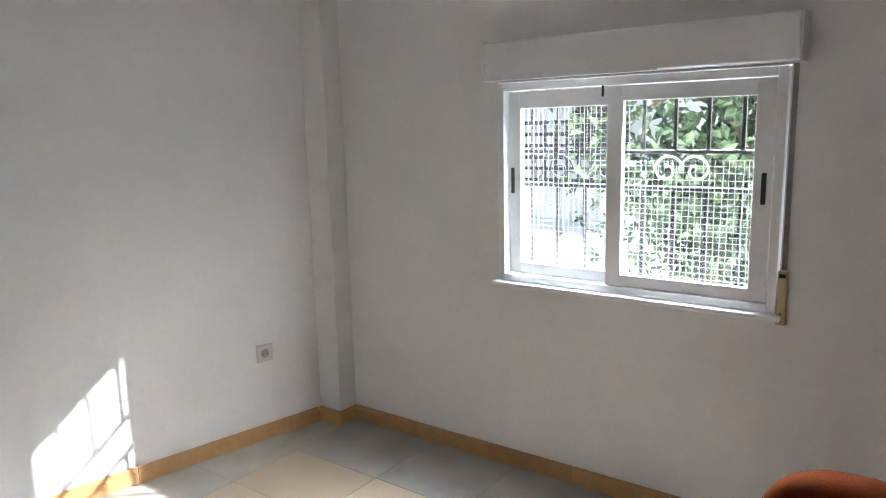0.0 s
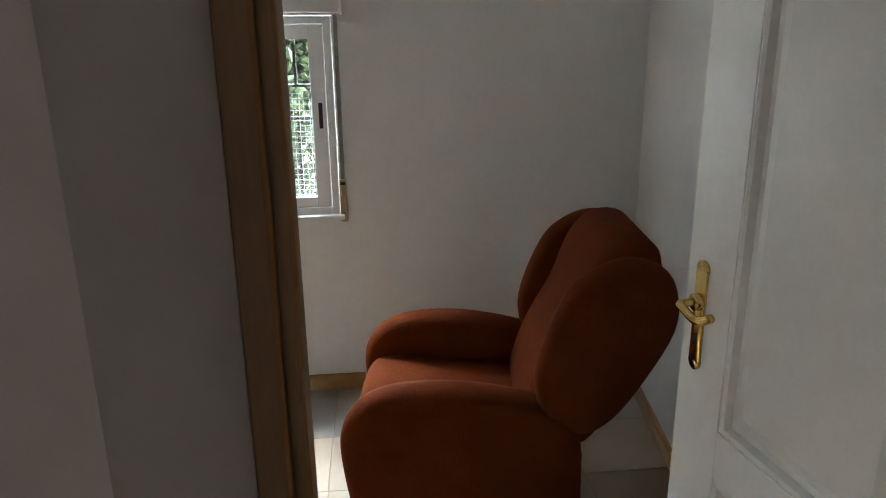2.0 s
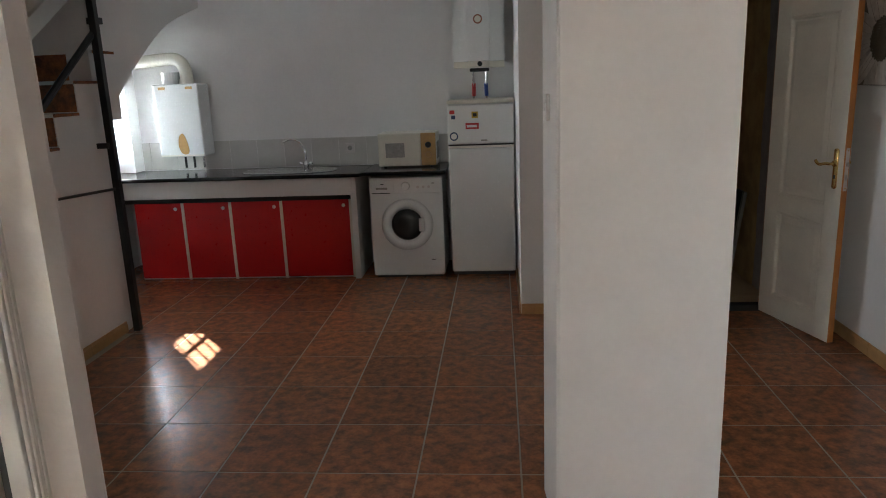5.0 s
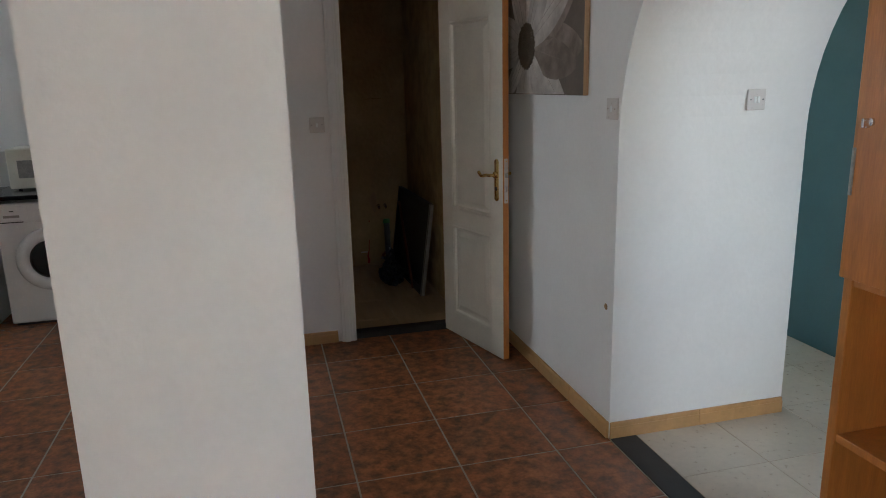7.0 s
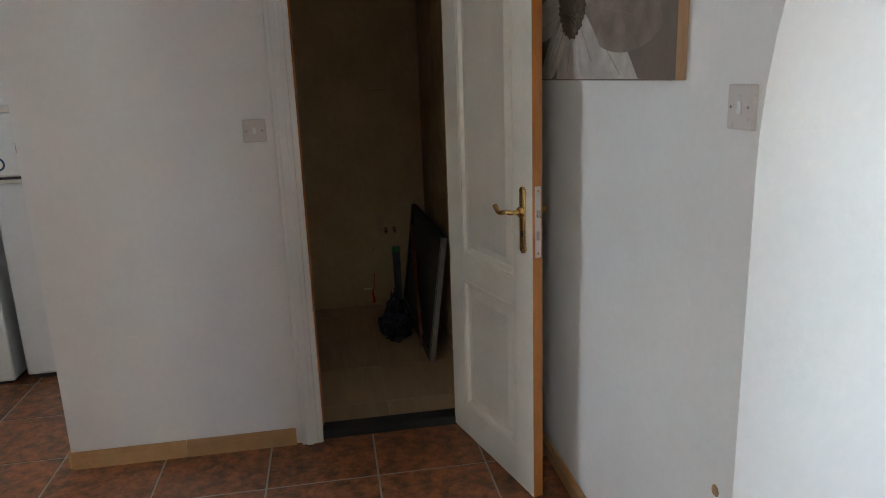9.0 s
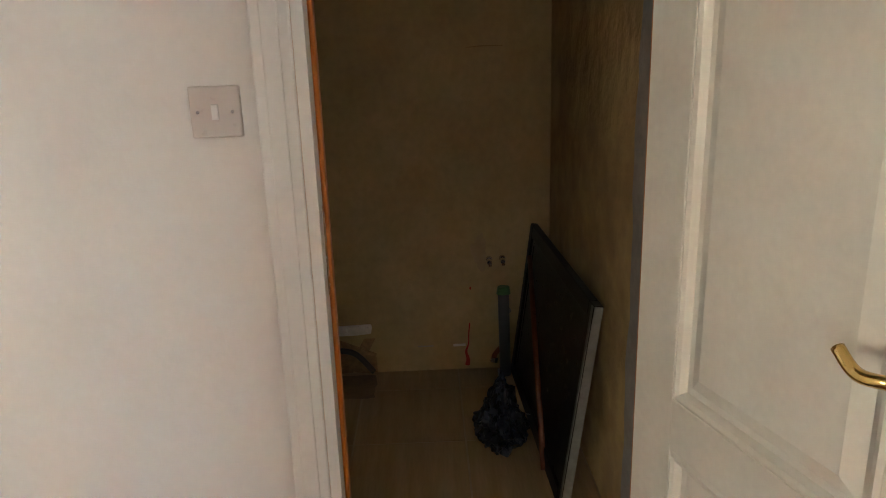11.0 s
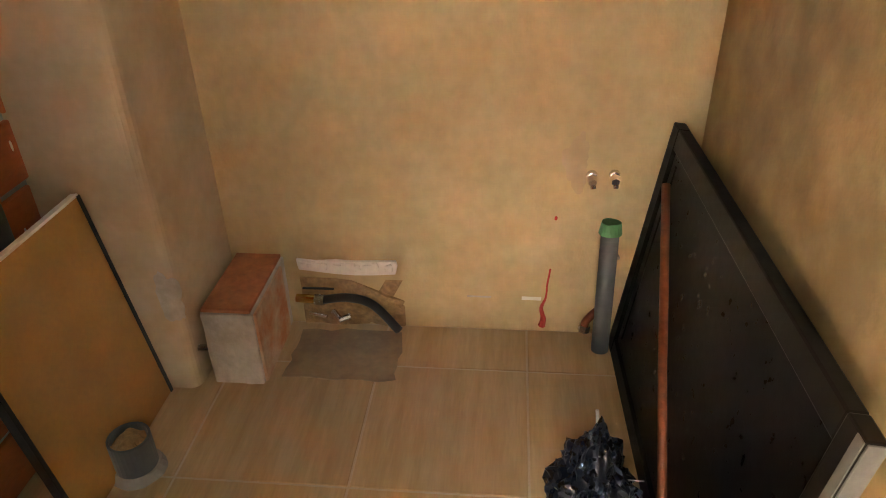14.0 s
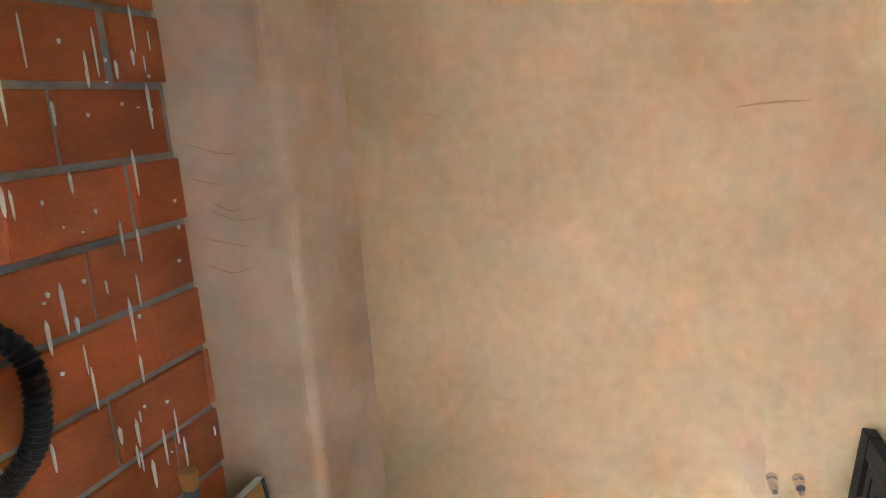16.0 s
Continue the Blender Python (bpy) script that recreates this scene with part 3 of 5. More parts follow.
box("window_sill", (-3.03, Y0 - 0.015, Z0 - 0.02), (-2.985, Y1 + 0.02, Z0 - 0.001), ALU, win, 0.004)
sash(win, -0.352, 0.135, 0.866, 1.612, -3.070, (0.052, 0.045, 0.068), -0.335)
sash(win, 0.085, 0.663, 0.866, 1.612, -3.037, (0.062, 0.045, 0.055), 0.637)
box("track_gap", (-3.028, 0.062, 1.575), (-3.022, 0.072, 1.622), BLACK, win)
shut = thing("roller_shutter_box", "white plastic roller shutter box above the window", "shutter box")
box("case", (XW - 0.001, -0.40, 1.655), (-2.945, 0.735, 1.80), ALU, shut, 0.006)
for y in (-0.404, 0.739):
    box("end_cap", (XW, y - 0.004, 1.65), (-2.94, y + 0.004, 1.805), ALU, shut, 0.003)
box("lid_strip", (-2.9455, -0.40, 1.652), (-2.941, 0.30, 1.664), ALU, shut, 0.001)
strap = thing("shutter_strap", "grey webbing strap with an aged beige winder", "shutter strap")
box("webbing", (-3.027, 0.706, 0.96), (-3.024, 0.722, 1.65), STRAP, strap, 0)
w = box("winder_case", (-3.029, 0.698, 0.80), (-3.005, 0.728, 0.985), BEIGE_PL, strap, 0.005)
box("slot", (-3.0055, 0.703, 0.962), (-3.0035, 0.723, 0.975), BLACK, w, 0)
for z in (0.815, 0.84):
    part("screw", bm_cyl(bmesh.new(), (-3.006, 0.713, z), (-3.0035, 0.713, z), 0.004, seg=10), COPPER, w)

# window grille and mesh
gr = thing("window_grille", "black iron window grille with scrolls", "grille")
gx = -3.215
for k in range(9):
    y = -0.33 + k * 0.122
    part("bar", bm_box(bmesh.new(), (gx - 0.006, y - 0.007, 0.832), (gx + 0.006, y + 0.007, 1.218), 0.002), BLACK_IRON, gr)
    part("bar", bm_box(bmesh.new(), (gx - 0.006, y - 0.007, 1.372), (gx + 0.006, y + 0.007, 1.649), 0.002), BLACK_IRON, gr)
for z in (1.225, 1.365):
    part("rail", bm_box(bmesh.new(), (gx - 0.008, -0.389, z - 0.007), (gx + 0.008, 0.699, z + 0.007), 0.002), BLACK_IRON, gr)
for y, s in ((-0.2, 1), (0.0, -1), (0.25, 1), (0.36, -1)):
    pts = []
    for k in range(40):
        a = k / 39 * 2.6 * math.pi
        r = 0.062 - 0.05 * k / 39
        pts.append((gx, y + s * r * math.cos(a), 1.295 + r * math.sin(a)))
    part("scroll", bm_tube(bmesh.new(), pts, 0.0042, 6), WIRE if y > 0.1 else BLACK_IRON, gr, smooth=True)
net = bmesh.new()
for k in range(46):
    y = -0.385 + k * 0.0235
    top = 1.645 if y < 0.12 else 1.335
    bm_tube(net, [(gx + 0.02, y + 0.003 * math.sin(k), 0.832), (gx + 0.022, y, (0.832 + top) / 2), (gx + 0.02, y + 0.004 * math.sin(k * 2.3), top)], 0.0011, 4)
for k in range(36):
    z = 0.84 + k * 0.0235
    y1 = 0.69 if z < 1.335 else 0.12
    bm_tube(net, [(gx + 0.022, -0.385, z), (gx + 0.024, (y1 - 0.385) / 2, z + 0.004 * math.sin(k * 1.7)), (gx + 0.022, y1, z + 0.003 * math.sin(k))], 0.0011, 4)
wire = finish("wire_mesh", net, WIRE)
tagged(wire, "fine galvanised wire mesh tied to the grille", "wire mesh", kind="stuff")

# kitchen window
kw = thing("window_kitchen", "small white kitchen window with bars", "window")
kw["kind"] = "structure"
bm = bmesh.new()
for a, b in (((-2.87, 5.775, 1.105), (-2.80, 5.79, 1.495)), ((-2.87, 6.27, 1.105), (-2.80, 6.285, 1.495)), ((-2.87, 5.789, 1.48), (-2.801, 6.271, 1.495)), ((-2.87, 5.789, 1.105), (-2.801, 6.271, 1.12)), ((-2.86, 5.788, 1.29), (-2.83, 6.272, 1.31))):
    bm_box(bm, a, b, 0.003)
part("window_frame", bm, ALU, kw)
for k in range(3):
    y = 5.905 + k * 0.12
    part("bar", bm_box(bmesh.new(), (-2.879, y - 0.008, 1.102), (-2.872, y + 0.008, 1.488)), BLACK_IRON, kw)
# living room window, behind the walk
tw = thing("window_living", "white framed living room window", "window")
tw["kind"] = "structure"
bm = bmesh.new()
for a, b in (((-0.62, -3.498, 0.902), (-0.56, -3.45, 2.098)), ((-0.62, -2.25, 0.902), (-0.56, -2.202, 2.098)), ((-0.62, -3.451, 2.05), (-0.56, -2.249, 2.098)), ((-0.62, -3.451, 0.902), (-0.56, -2.249, 0.95)), ((-0.61, -2.87, 0.949), (-0.57, -2.83, 2.051))):
    bm_box(bm, a, b, 0.003)
part("window_frame", bm, ALU, tw)
# hall window, behind the walk
hw = thing("window_hall", "white framed hall window", "window")
hw["kind"] = "structure"
bm = bmesh.new()
for a, b in (((4.34, -0.098, 0.902), (4.40, -0.05, 2.098)), ((4.34, 1.05, 0.902), (4.40, 1.098, 2.098)), ((4.34, -0.051, 2.05), (4.40, 1.051, 2.098)), ((4.34, -0.051, 0.902), (4.40, 1.051, 0.95))):
    bm_box(bm, a, b, 0.003)
part("window_frame", bm, ALU, hw)

# ---- armchair ----


def soft_prism(outline, axis, lo, hi, r, seg=4):
    bm = bm_prism(bmesh.new(), outline, axis, lo, hi)
    bmesh.ops.bevel(bm, geom=bm.edges[:], offset=r, segments=seg, profile=0.55, affect="EDGES", clamp_overlap=True)
    return bm


def round_outline(pts, n=6):
    """A closed smooth outline through points."""
    pts = [Vector((*p, 0)) for p in pts]
    out = []
    k = len(pts)
    for i in range(k):
        p0, p1, p2, p3 = pts[i - 1], pts[i], pts[(i + 1) % k], pts[(i + 2) % k]
        for j in range(n):
            t = j / n
            v = 0.5 * (2 * p1 + (p2 - p0) * t + (2 * p0 - 5 * p1 + 4 * p2 - p3) * t * t + (3 * p1 - p0 - 3 * p2 + p3) * t ** 3)
            out.append((v.x, v.y))
    return out


def pillow_prism(outline, lo, hi, r):
    """A closed outline (y, z) with thickness along x and softly rounded rims."""
    bm = bmesh.new()
    cy = sum(p[0] for p in outline) / len(outline)
    cz = sum(p[1] for p in outline) / len(outline)
    rows = []
    prof = [(lo, r), (lo + r * 0.08, r * 0.55), (lo + r * 0.35, r * 0.18), (lo + r, 0), (hi - r, 0), (hi - r * 0.35, r * 0.18), (hi - r * 0.08, r * 0.55), (hi, r)]
    for x, inset in prof:
        row = []
        for y, z in outline:
            d = Vector((y - cy, z - cz))
            s = max(0.1, 1 - inset / max(0.05, d.length))
            row.append(bm.verts.new((x, cy + d.x * s, cz + d.y * s)))
        rows.append(row)
    n = len(outline)
    for p, q in zip(rows, rows[1:]):
        for k in range(n):
            bm.faces.new((p[k], p[(k + 1) % n], q[(k + 1) % n], q[k]))
    bm.faces.new(rows[0][::-1])
    bm.faces.new(rows[-1])
    return bm


ac = thing("armchair", "rust-orange velvet wingback armchair by the wall", "armchair", (-2.09, 1.21, 0), rz=-7)
CHAIR_Z = 0.965
arm = round_outline([(y, z * CHAIR_Z) for y, z in ((-0.40, 0.12), (-0.455, 0.40), (-0.43, 0.54), (-0.32, 0.615), (-0.10, 0.63), (0.14, 0.58), (0.22, 0.52), (0.24, 0.30), (0.22, 0.08), (0.0, 0.055), (-0.30, 0.055))])
for s in (-1, 1):
    lo, hi = (0.215, 0.35) if s > 0 else (-0.35, -0.215)
    part("armrest", pillow_prism(arm, lo, hi, 0.05), VELVET, ac, smooth=True)
wing = round_outline([(y, z * CHAIR_Z) for y, z in ((0.115, 0.56), (0.10, 0.70), (0.17, 0.90), (0.25, 0.985), (0.36, 1.02), (0.455, 0.965), (0.47, 0.82), (0.36, 0.60), (0.26, 0.50), (0.16, 0.50))])
for s in (-1, 1):
    lo, hi = (0.235, 0.345) if s > 0 else (-0.345, -0.235)
    part("wing", pillow_prism(wing, lo, hi, 0.045), VELVET, ac, smooth=True)
back = round_outline([(y, z * CHAIR_Z) for y, z in ((0.07, 0.42), (0.10, 0.60), (0.19, 0.80), (0.26, 0.97), (0.34, 1.045), (0.43, 1.03), (0.45, 0.94), (0.38, 0.66), (0.26, 0.40))])
part("backrest", pillow_prism(back, -0.245, 0.245, 0.06), VELVET, ac, "lighter rust velvet back cushion", True)
seat = round_outline([(y, z * CHAIR_Z) for y, z in ((-0.44, 0.36), (-0.43, 0.45), (-0.36, 0.49), (-0.10, 0.475), (0.20, 0.45), (0.24, 0.38), (0.10, 0.33), (-0.30, 0.32))])
part("seat", pillow_prism(seat, -0.222, 0.222, 0.035), VELVET, ac, smooth=True)
part("base", bm_box(bmesh.new(), (-0.22, -0.41, 0.03), (0.22, 0.26, 0.36), 0.03), VELVET, ac, smooth=False)
for x in (-0.28, 0.28):
    for y in (-0.33, 0.16):
        part("foot", bm_cyl(bmesh.new(), (x, y, 0.0), (x, y, 0.07), 0.022, 0.026, 14), BLACK, ac)

# ---- small electrics ----


def socket(at, rz, label="white wall socket"):
    d = thing("wall_socket", label, "socket", at, rz=rz)
    part("plate", bm_box(bmesh.new(), (-0.042, -0.010, -0.042), (0.042, 0.002, 0.042), 0.004), SWITCH, d)
    part("well", bm_cyl(bmesh.new(), (0, -0.0105, 0), (0, -0.008, 0), 0.021), STRAP, d, smooth=False)
    for x in (-0.0095, 0.0095):
        part("pin_hole", bm_cyl(bmesh.new(), (x, -0.0115, 0), (x, -0.0095, 0), 0.003, seg=10), BLACK, d)
    return d


def light_switch(at, rz, gangs=1, label="square white rocker light switch"):
    d = thing("light_switch", label, "switch", at, rz=rz)
    part("plate", bm_box(bmesh.new(), (-0.043, -0.009, -0.043), (0.043, 0.002, 0.043), 0.003), SWITCH, d)
    for k in range(gangs):
        x = (k - (gangs - 1) / 2) * 0.016
        part("rocker", bm_box(bmesh.new(), (x - 0.006, -0.0125, -0.013), (x + 0.006, -0.0085, 0.013), 0.0015), APPLIANCE, d)
    for x in (-0.029, 0.029):
        part("screw", bm_cyl(bmesh.new(), (x, -0.0105, 0), (x, -0.0085, 0), 0.003, seg=10), STEEL, d)
    return d


socket((-2.62, -1.466, 0.43), 180 - 11.3, "white round-well wall socket above the skirting")
socket((-0.70, 6.285, 1.05), 0, "cream wall socket on the splashback")
light_switch((1.605, 4.753, 1.33), 0)
light_switch((XP - 0.002, 3.22, 1.43), -90, 1, "square white rocker light switch beside the arch")
light_switch((3.28, 3.155, 1.45), 0, 2, "square white double rocker light switch")
light_switch((0.786, 2.48, 1.49), -90, 1)

# ---- picture ----
pic = thing("canvas_print", "sepia canvas print of a daisy", "picture", (XP - 0.001, 3.98, 1.48), rz=-90)
PW = 0.53
box("canvas", (-PW, -0.025, 0), (PW, -0.001, 0.55), PIC_D, pic, 0.003)
part("rim", bm_box(bmesh.new(), (PW, -0.0255, 0), (PW + 0.002, -0.001, 0.55)), PINE_RAW, pic, "warm brown canvas edge")
heart = (-0.13, 0.24)
rnd = random.Random(5)
for k in range(22):
    a = 2 * math.pi * k / 22 + rnd.uniform(-0.06, 0.06)
    right = math.cos(a) > 0.55
    length = rnd.uniform(0.50, 0.62) if right else rnd.uniform(0.32, 0.44)
    half = rnd.uniform(0.085, 0.105) if right else rnd.uniform(0.042, 0.056)
    bm = bmesh.new()
    lift = -0.0255 - 0.0006 * (k % 5)
    rows = []
    for j in range(15):
        u = j / 14
        w = half * math.sin(math.pi * min(1, u * 0.9 + 0.08)) ** 0.6
        bend = 0.04 * u * u * (1 if k % 2 else -1)
        row = []
        for side in (-1.0, -0.45, 0.0, 0.45, 1.0):
            v = side * w + bend
            x = heart[0] + (u * length + 0.05) * math.cos(a) - v * math.sin(a)
            z = heart[1] + (u * length + 0.05) * math.sin(a) + v * math.cos(a)
            row.append(bm.verts.new((min(PW - 0.004, max(-PW + 0.004, x)), lift - 0.0005 * abs(side), min(0.546, max(0.004, z)))))
        rows.append(row)
    for p, q in zip(rows, rows[1:]):
        for n in range(4):
            bm.faces.new((p[n], p[n + 1], q[n + 1], q[n]))
    petal = part("petal", bm, PIC_S if abs(math.sin(a)) < 0.45 and right else PIC_P, pic)
    bm = bmesh.new()
    for off in (0.1,):
        pts = []
        for j in range(8):
            u = 0.12 + 0.7 * j / 7
            v = off * half * math.sin(math.pi * min(1, u * 0.9 + 0.08)) ** 0.6 + 0.04 * u * u * (1 if k % 2 else -1)
            x = heart[0] + (u * length + 0.05) * math.cos(a) - v * math.sin(a)
            z = heart[1] + (u * length + 0.05) * math.sin(a) + v * math.cos(a)
            if abs(x) < PW - 0.01 and 0.01 < z < 0.54:
                pts.append((x, lift - 0.0004, z))
        if len(pts) > 2:
            bm_tube(bm, pts, 0.0009, 4)
    if bm.verts:
        part("vein", bm, PIC_S, petal)
    else:
        bm.free()
bm = bmesh.new()
for k in range(260):
    r = 0.115 * math.sqrt(k / 260)
    a = k * 2.39996
    x, z = heart[0] + r * math.cos(a), min(0.54, heart[1] + r * math.sin(a))
    bmesh.ops.create_icosphere(bm, subdivisions=1, radius=0.0075, matrix=Matrix.Translation((x, -0.0305, z)) @ Matrix.Diagonal((1, 0.5, 1, 1)))
part("flower_heart", bm, PIC_C, pic)

# ---- kitchen ----


def base_unit(x0, x1):
    """A low cupboard with one red door under the worktop."""
    u = thing("base_cabinet", "low kitchen cupboard with a red laminate door", "cabinet", ((x0 + x1) / 2, 5.77, 0), "red cupboards under the worktop")
    w = (x1 - x0) / 2
    part("body", bm_box(bmesh.new(), (-w, 0.022, 0.0), (w, 0.45, 0.70), 0.002), PLASTER, u)
    d = part("door", bm_box(bmesh.new(), (-w + 0.012, 0.0, 0.015), (w - 0.012, 0.018, 0.672), 0.003), RED, u, "glossy red laminate door")
    bm = bmesh.new()
    bm_cyl(bm, (w - 0.055, 0.0, 0.625), (w - 0.055, -0.014, 0.625), 0.008, seg=14)
    bmesh.ops.create_icosphere(bm, subdivisions=2, radius=0.016, matrix=Matrix.Translation((w - 0.055, -0.02, 0.625)) @ Matrix.Diagonal((1, 0.6, 1, 1)))
    part("knob", bm, APPLIANCE, d, "white round knob", True)
    part("divider", bm_box(bmesh.new(), (w - 0.013, -0.004, 0.0), (w + 0.011, 0.021, 0.690), 0.003), CREAM, u, "pale beige divider strip")
    return u


for a, b in ((-2.50, -2.065), (-2.065, -1.65), (-1.65, -1.21), (-1.21, -0.62)):
    base_unit(a, b)
wt = thing("worktop", "black granite worktop with a white masonry front", "worktop")
bm = bmesh.new()
bm_box(bm, (-2.797, 5.66, 0.865), (-0.50, 6.297, 0.895), 0.006)
bm_box(bm, (-0.499, 5.70, 0.868), (0.185, 6.297, 0.897), 0.006)
part("slab", bm, GRANITE, wt)
part("masonry_band", bm_box(bmesh.new(), (-2.797, 5.715, 0.715), (-0.585, 5.80, 0.864), 0.004), PLASTER, wt, "whitewashed masonry band")
# the shade under the masonry band, put in as a black strip
part("shade_strip", bm_box(bmesh.new(), (-2.797, 5.745, 0.675), (-0.605, 5.79, 0.714), 0.002), BLACK, wt, "black strip for the shade above the doors")
part("side_support", bm_box(bmesh.new(), (-0.604, 5.72, 0.0), (-0.555, 6.297, 0.864), 0.004), PLASTER, wt, "white masonry support")
# splashback of wall tiles
sb = thing("splashback", "pale glazed wall tiles behind the worktop", "wall tiles")
sb["kind"] = "structure"
tile_me = bpy.data.meshes.new("wall_tile")
bm = bm_box(bmesh.new(), (-0.123, -0.006, -0.123), (0.123, 0.0, 0.123), 0.002)
bm.to_mesh(tile_me)
bm.free()
tile_me.materials.append(GLAZED)
for k in range(13):
    o = new("wall_tile", tile_me)
    o.parent = sb
    o.location = (-2.67 + 0.249 * k, 6.2985, 1.022)
# sink and tap
sink = thing("sink", "oval stainless steel inset sink", "sink", (-1.17, 5.98, 0.895))
bm = bmesh.new()
rings = []
for a, b, z in ((0.41, 0.20, 0.001), (0.405, 0.197, 0.007), (0.385, 0.18, 0.006), (0.36, 0.165, 0.003), (0.33, 0.15, 0.0025)):
    rings.append([bm.verts.new((a * math.copysign(abs(math.cos(t)) ** 0.8, math.cos(t)), b * math.copysign(abs(math.sin(t)) ** 0.8, math.sin(t)), z)) for t in (2 * math.pi * k / 40 for k in range(40))])
for p, q in zip(rings, rings[1:]):
    for k in range(40):
        bm.faces.new((p[k], p[(k + 1) % 40], q[(k + 1) % 40], q[k]))
bm.faces.new(rings[-1])
part("rim", bm, STEEL, sink, smooth=True)
part("drain", bm_cyl(bmesh.new(), (-0.15, 0, 0.003), (-0.15, 0, 0.006), 0.035), CHROME, sink)
tap = thing("kitchen_tap", "chrome swan-neck kitchen mixer tap", "tap", (-1.08, 6.18, 0.897))
part("body", bm_cyl(bmesh.new(), (0, 0, 0), (0, 0, 0.06), 0.024, 0.019), CHROME, tap, smooth=True)
part("spout", bm_tube(bmesh.new(), smooth_path([(0, 0, 0.05), (0, -0.005, 0.14), (-0.03, -0.03, 0.22), (-0.10, -0.07, 0.255), (-0.16, -0.11, 0.235)], 6), 0.009, 10), CHROME, tap, smooth=True)
for s in (-1, 1):
    bm = bm_cyl(bmesh.new(), (s * 0.015, 0, 0.03), (s * 0.055, -0.005, 0.045), 0.010, 0.016, 12)
    part("tap_handle", bm, CHROME, tap, smooth=True)

# washing machine
wm = thing("washing_machine", "white front-loading washing machine", "washing machine", (-0.145, 5.73, 0))
part("body", bm_box(bmesh.new(), (-0.30, 0.0, 0.02), (0.30, 0.50, 0.845), 0.012), APPLIANCE, wm)
part("control_panel", bm_box(bmesh.new(), (-0.296, -0.006, 0.715), (0.296, 0.004, 0.838), 0.004), APPLIANCE, wm)
dr = part("drawer", bm_box(bmesh.new(), (-0.28, -0.010, 0.73), (-0.10, -0.004, 0.825), 0.003), APPLIANCE, wm)
part("drawer_writing", bm_box(bmesh.new(), (-0.245, -0.0115, 0.75), (-0.15, -0.0098, 0.766)), STRAP, dr)
part("drawer_gap", bm_box(bmesh.new(), (-0.28, -0.0105, 0.716), (-0.13, -0.0045, 0.722)), BLACK, wm)
part("brand_mark", bm_box(bmesh.new(), (-0.205, -0.0112, 0.79), (-0.18, -0.0098, 0.796)), BLACK, dr)
part("dial", bm_cyl(bmesh.new(), (0.0, -0.006, 0.775), (0.0, -0.028, 0.775), 0.036, 0.031, 28), APPLIANCE, wm)
for k in range(3):
    part("button", bm_cyl(bmesh.new(), (0.10 + 0.045 * k, -0.006, 0.765), (0.10 + 0.045 * k, -0.012, 0.765), 0.011, seg=14), SWITCH, wm)
part("indicator", bm_box(bmesh.new(), (0.21, -0.0085, 0.79), (0.235, -0.005, 0.798)), STRAP, wm)


def ring(bm, c, prof, seg=40):
    """A turned ring round the y axis through c: rows of (radius, y)."""
    rows = [[bm.verts.new((c[0] + r * math.cos(t), c[1] + y, c[2] + r * math.sin(t))) for t in (2 * math.pi * k / seg for k in range(seg))] for r, y in prof]
    for p, q in zip(rows, rows[1:]):
        for k in range(seg):
            bm.faces.new((p[k], p[(k + 1) % seg], q[(k + 1) % seg], q[k]))
    return rows


bm = bmesh.new()
ring(bm, (0.0, 0, 0.455), [(0.215, 0.002), (0.212, -0.018), (0.195, -0.032), (0.165, -0.036), (0.140, -0.026), (0.128, -0.004)])
dw = part("door_ring", bm, APPLIANCE, wm, "white round door rim", True)
bm = bmesh.new()
rows = ring(bm, (0.0, 0, 0.455), [(0.130, -0.010), (0.115, -0.030), (0.085, -0.040), (0.045, -0.044)])
bm.faces.new(rows[-1])
part("porthole", bm, DARK_GLASS, dw, "dark bulging glass", True)
part("door_grip", bm_box(bmesh.new(), (0.10, -0.040, 0.40), (0.145, -0.025, 0.51), 0.012), APPLIANCE, dw)
part("filter_flap", bm_box(bmesh.new(), (0.19, -0.003, 0.09), (0.275, 0.001, 0.15), 0.004), APPLIANCE, wm)
part("flap_gap", bm_box(bmesh.new(), (0.19, -0.0035, 0.152), (0.225, 0.0005, 0.157)), BLACK, wm)
part("plinth", bm_box(bmesh.new(), (-0.28, 0.03, 0.0), (0.28, 0.48, 0.021)), BLACK, wm)

# fridge
fr = thing("fridge", "white two-door fridge freezer with stickers", "fridge", (0.478, 5.74, 0))
part("body", bm_box(bmesh.new(), (-0.265, 0.05, 0.03), (0.265, 0.55, 1.41), 0.006), APPLIANCE, fr)
part("top", bm_box(bmesh.new(), (-0.268, 0.012, 1.412), (0.268, 0.55, 1.442), 0.006), CREAM, fr)
lower = part("door", bm_box(bmesh.new(), (-0.265, 0.0, 0.04), (0.265, 0.048, 1.065), 0.014), APPLIANCE, fr)
upper = part("door", bm_box(bmesh.new(), (-0.265, 0.0, 1.095), (0.265, 0.048, 1.405), 0.014), APPLIANCE, fr)
part("grip_strip", bm_box(bmesh.new(), (-0.25, -0.004, 1.066), (0.262, 0.04, 1.082), 0.003), CREAM, fr, "cream grip strip")
part("gap", bm_box(bmesh.new(), (-0.262, 0.01, 1.083), (0.262, 0.045, 1.094)), BLACK, fr)
part("foot_rail", bm_box(bmesh.new(), (-0.255, 0.06, 0.0), (0.255, 0.53, 0.031)), BLACK, fr)
part("badge", bm_box(bmesh.new(), (0.0, -0.0025, 1.118), (0.05, 0.0, 1.13), 0.001), STRAP, upper)
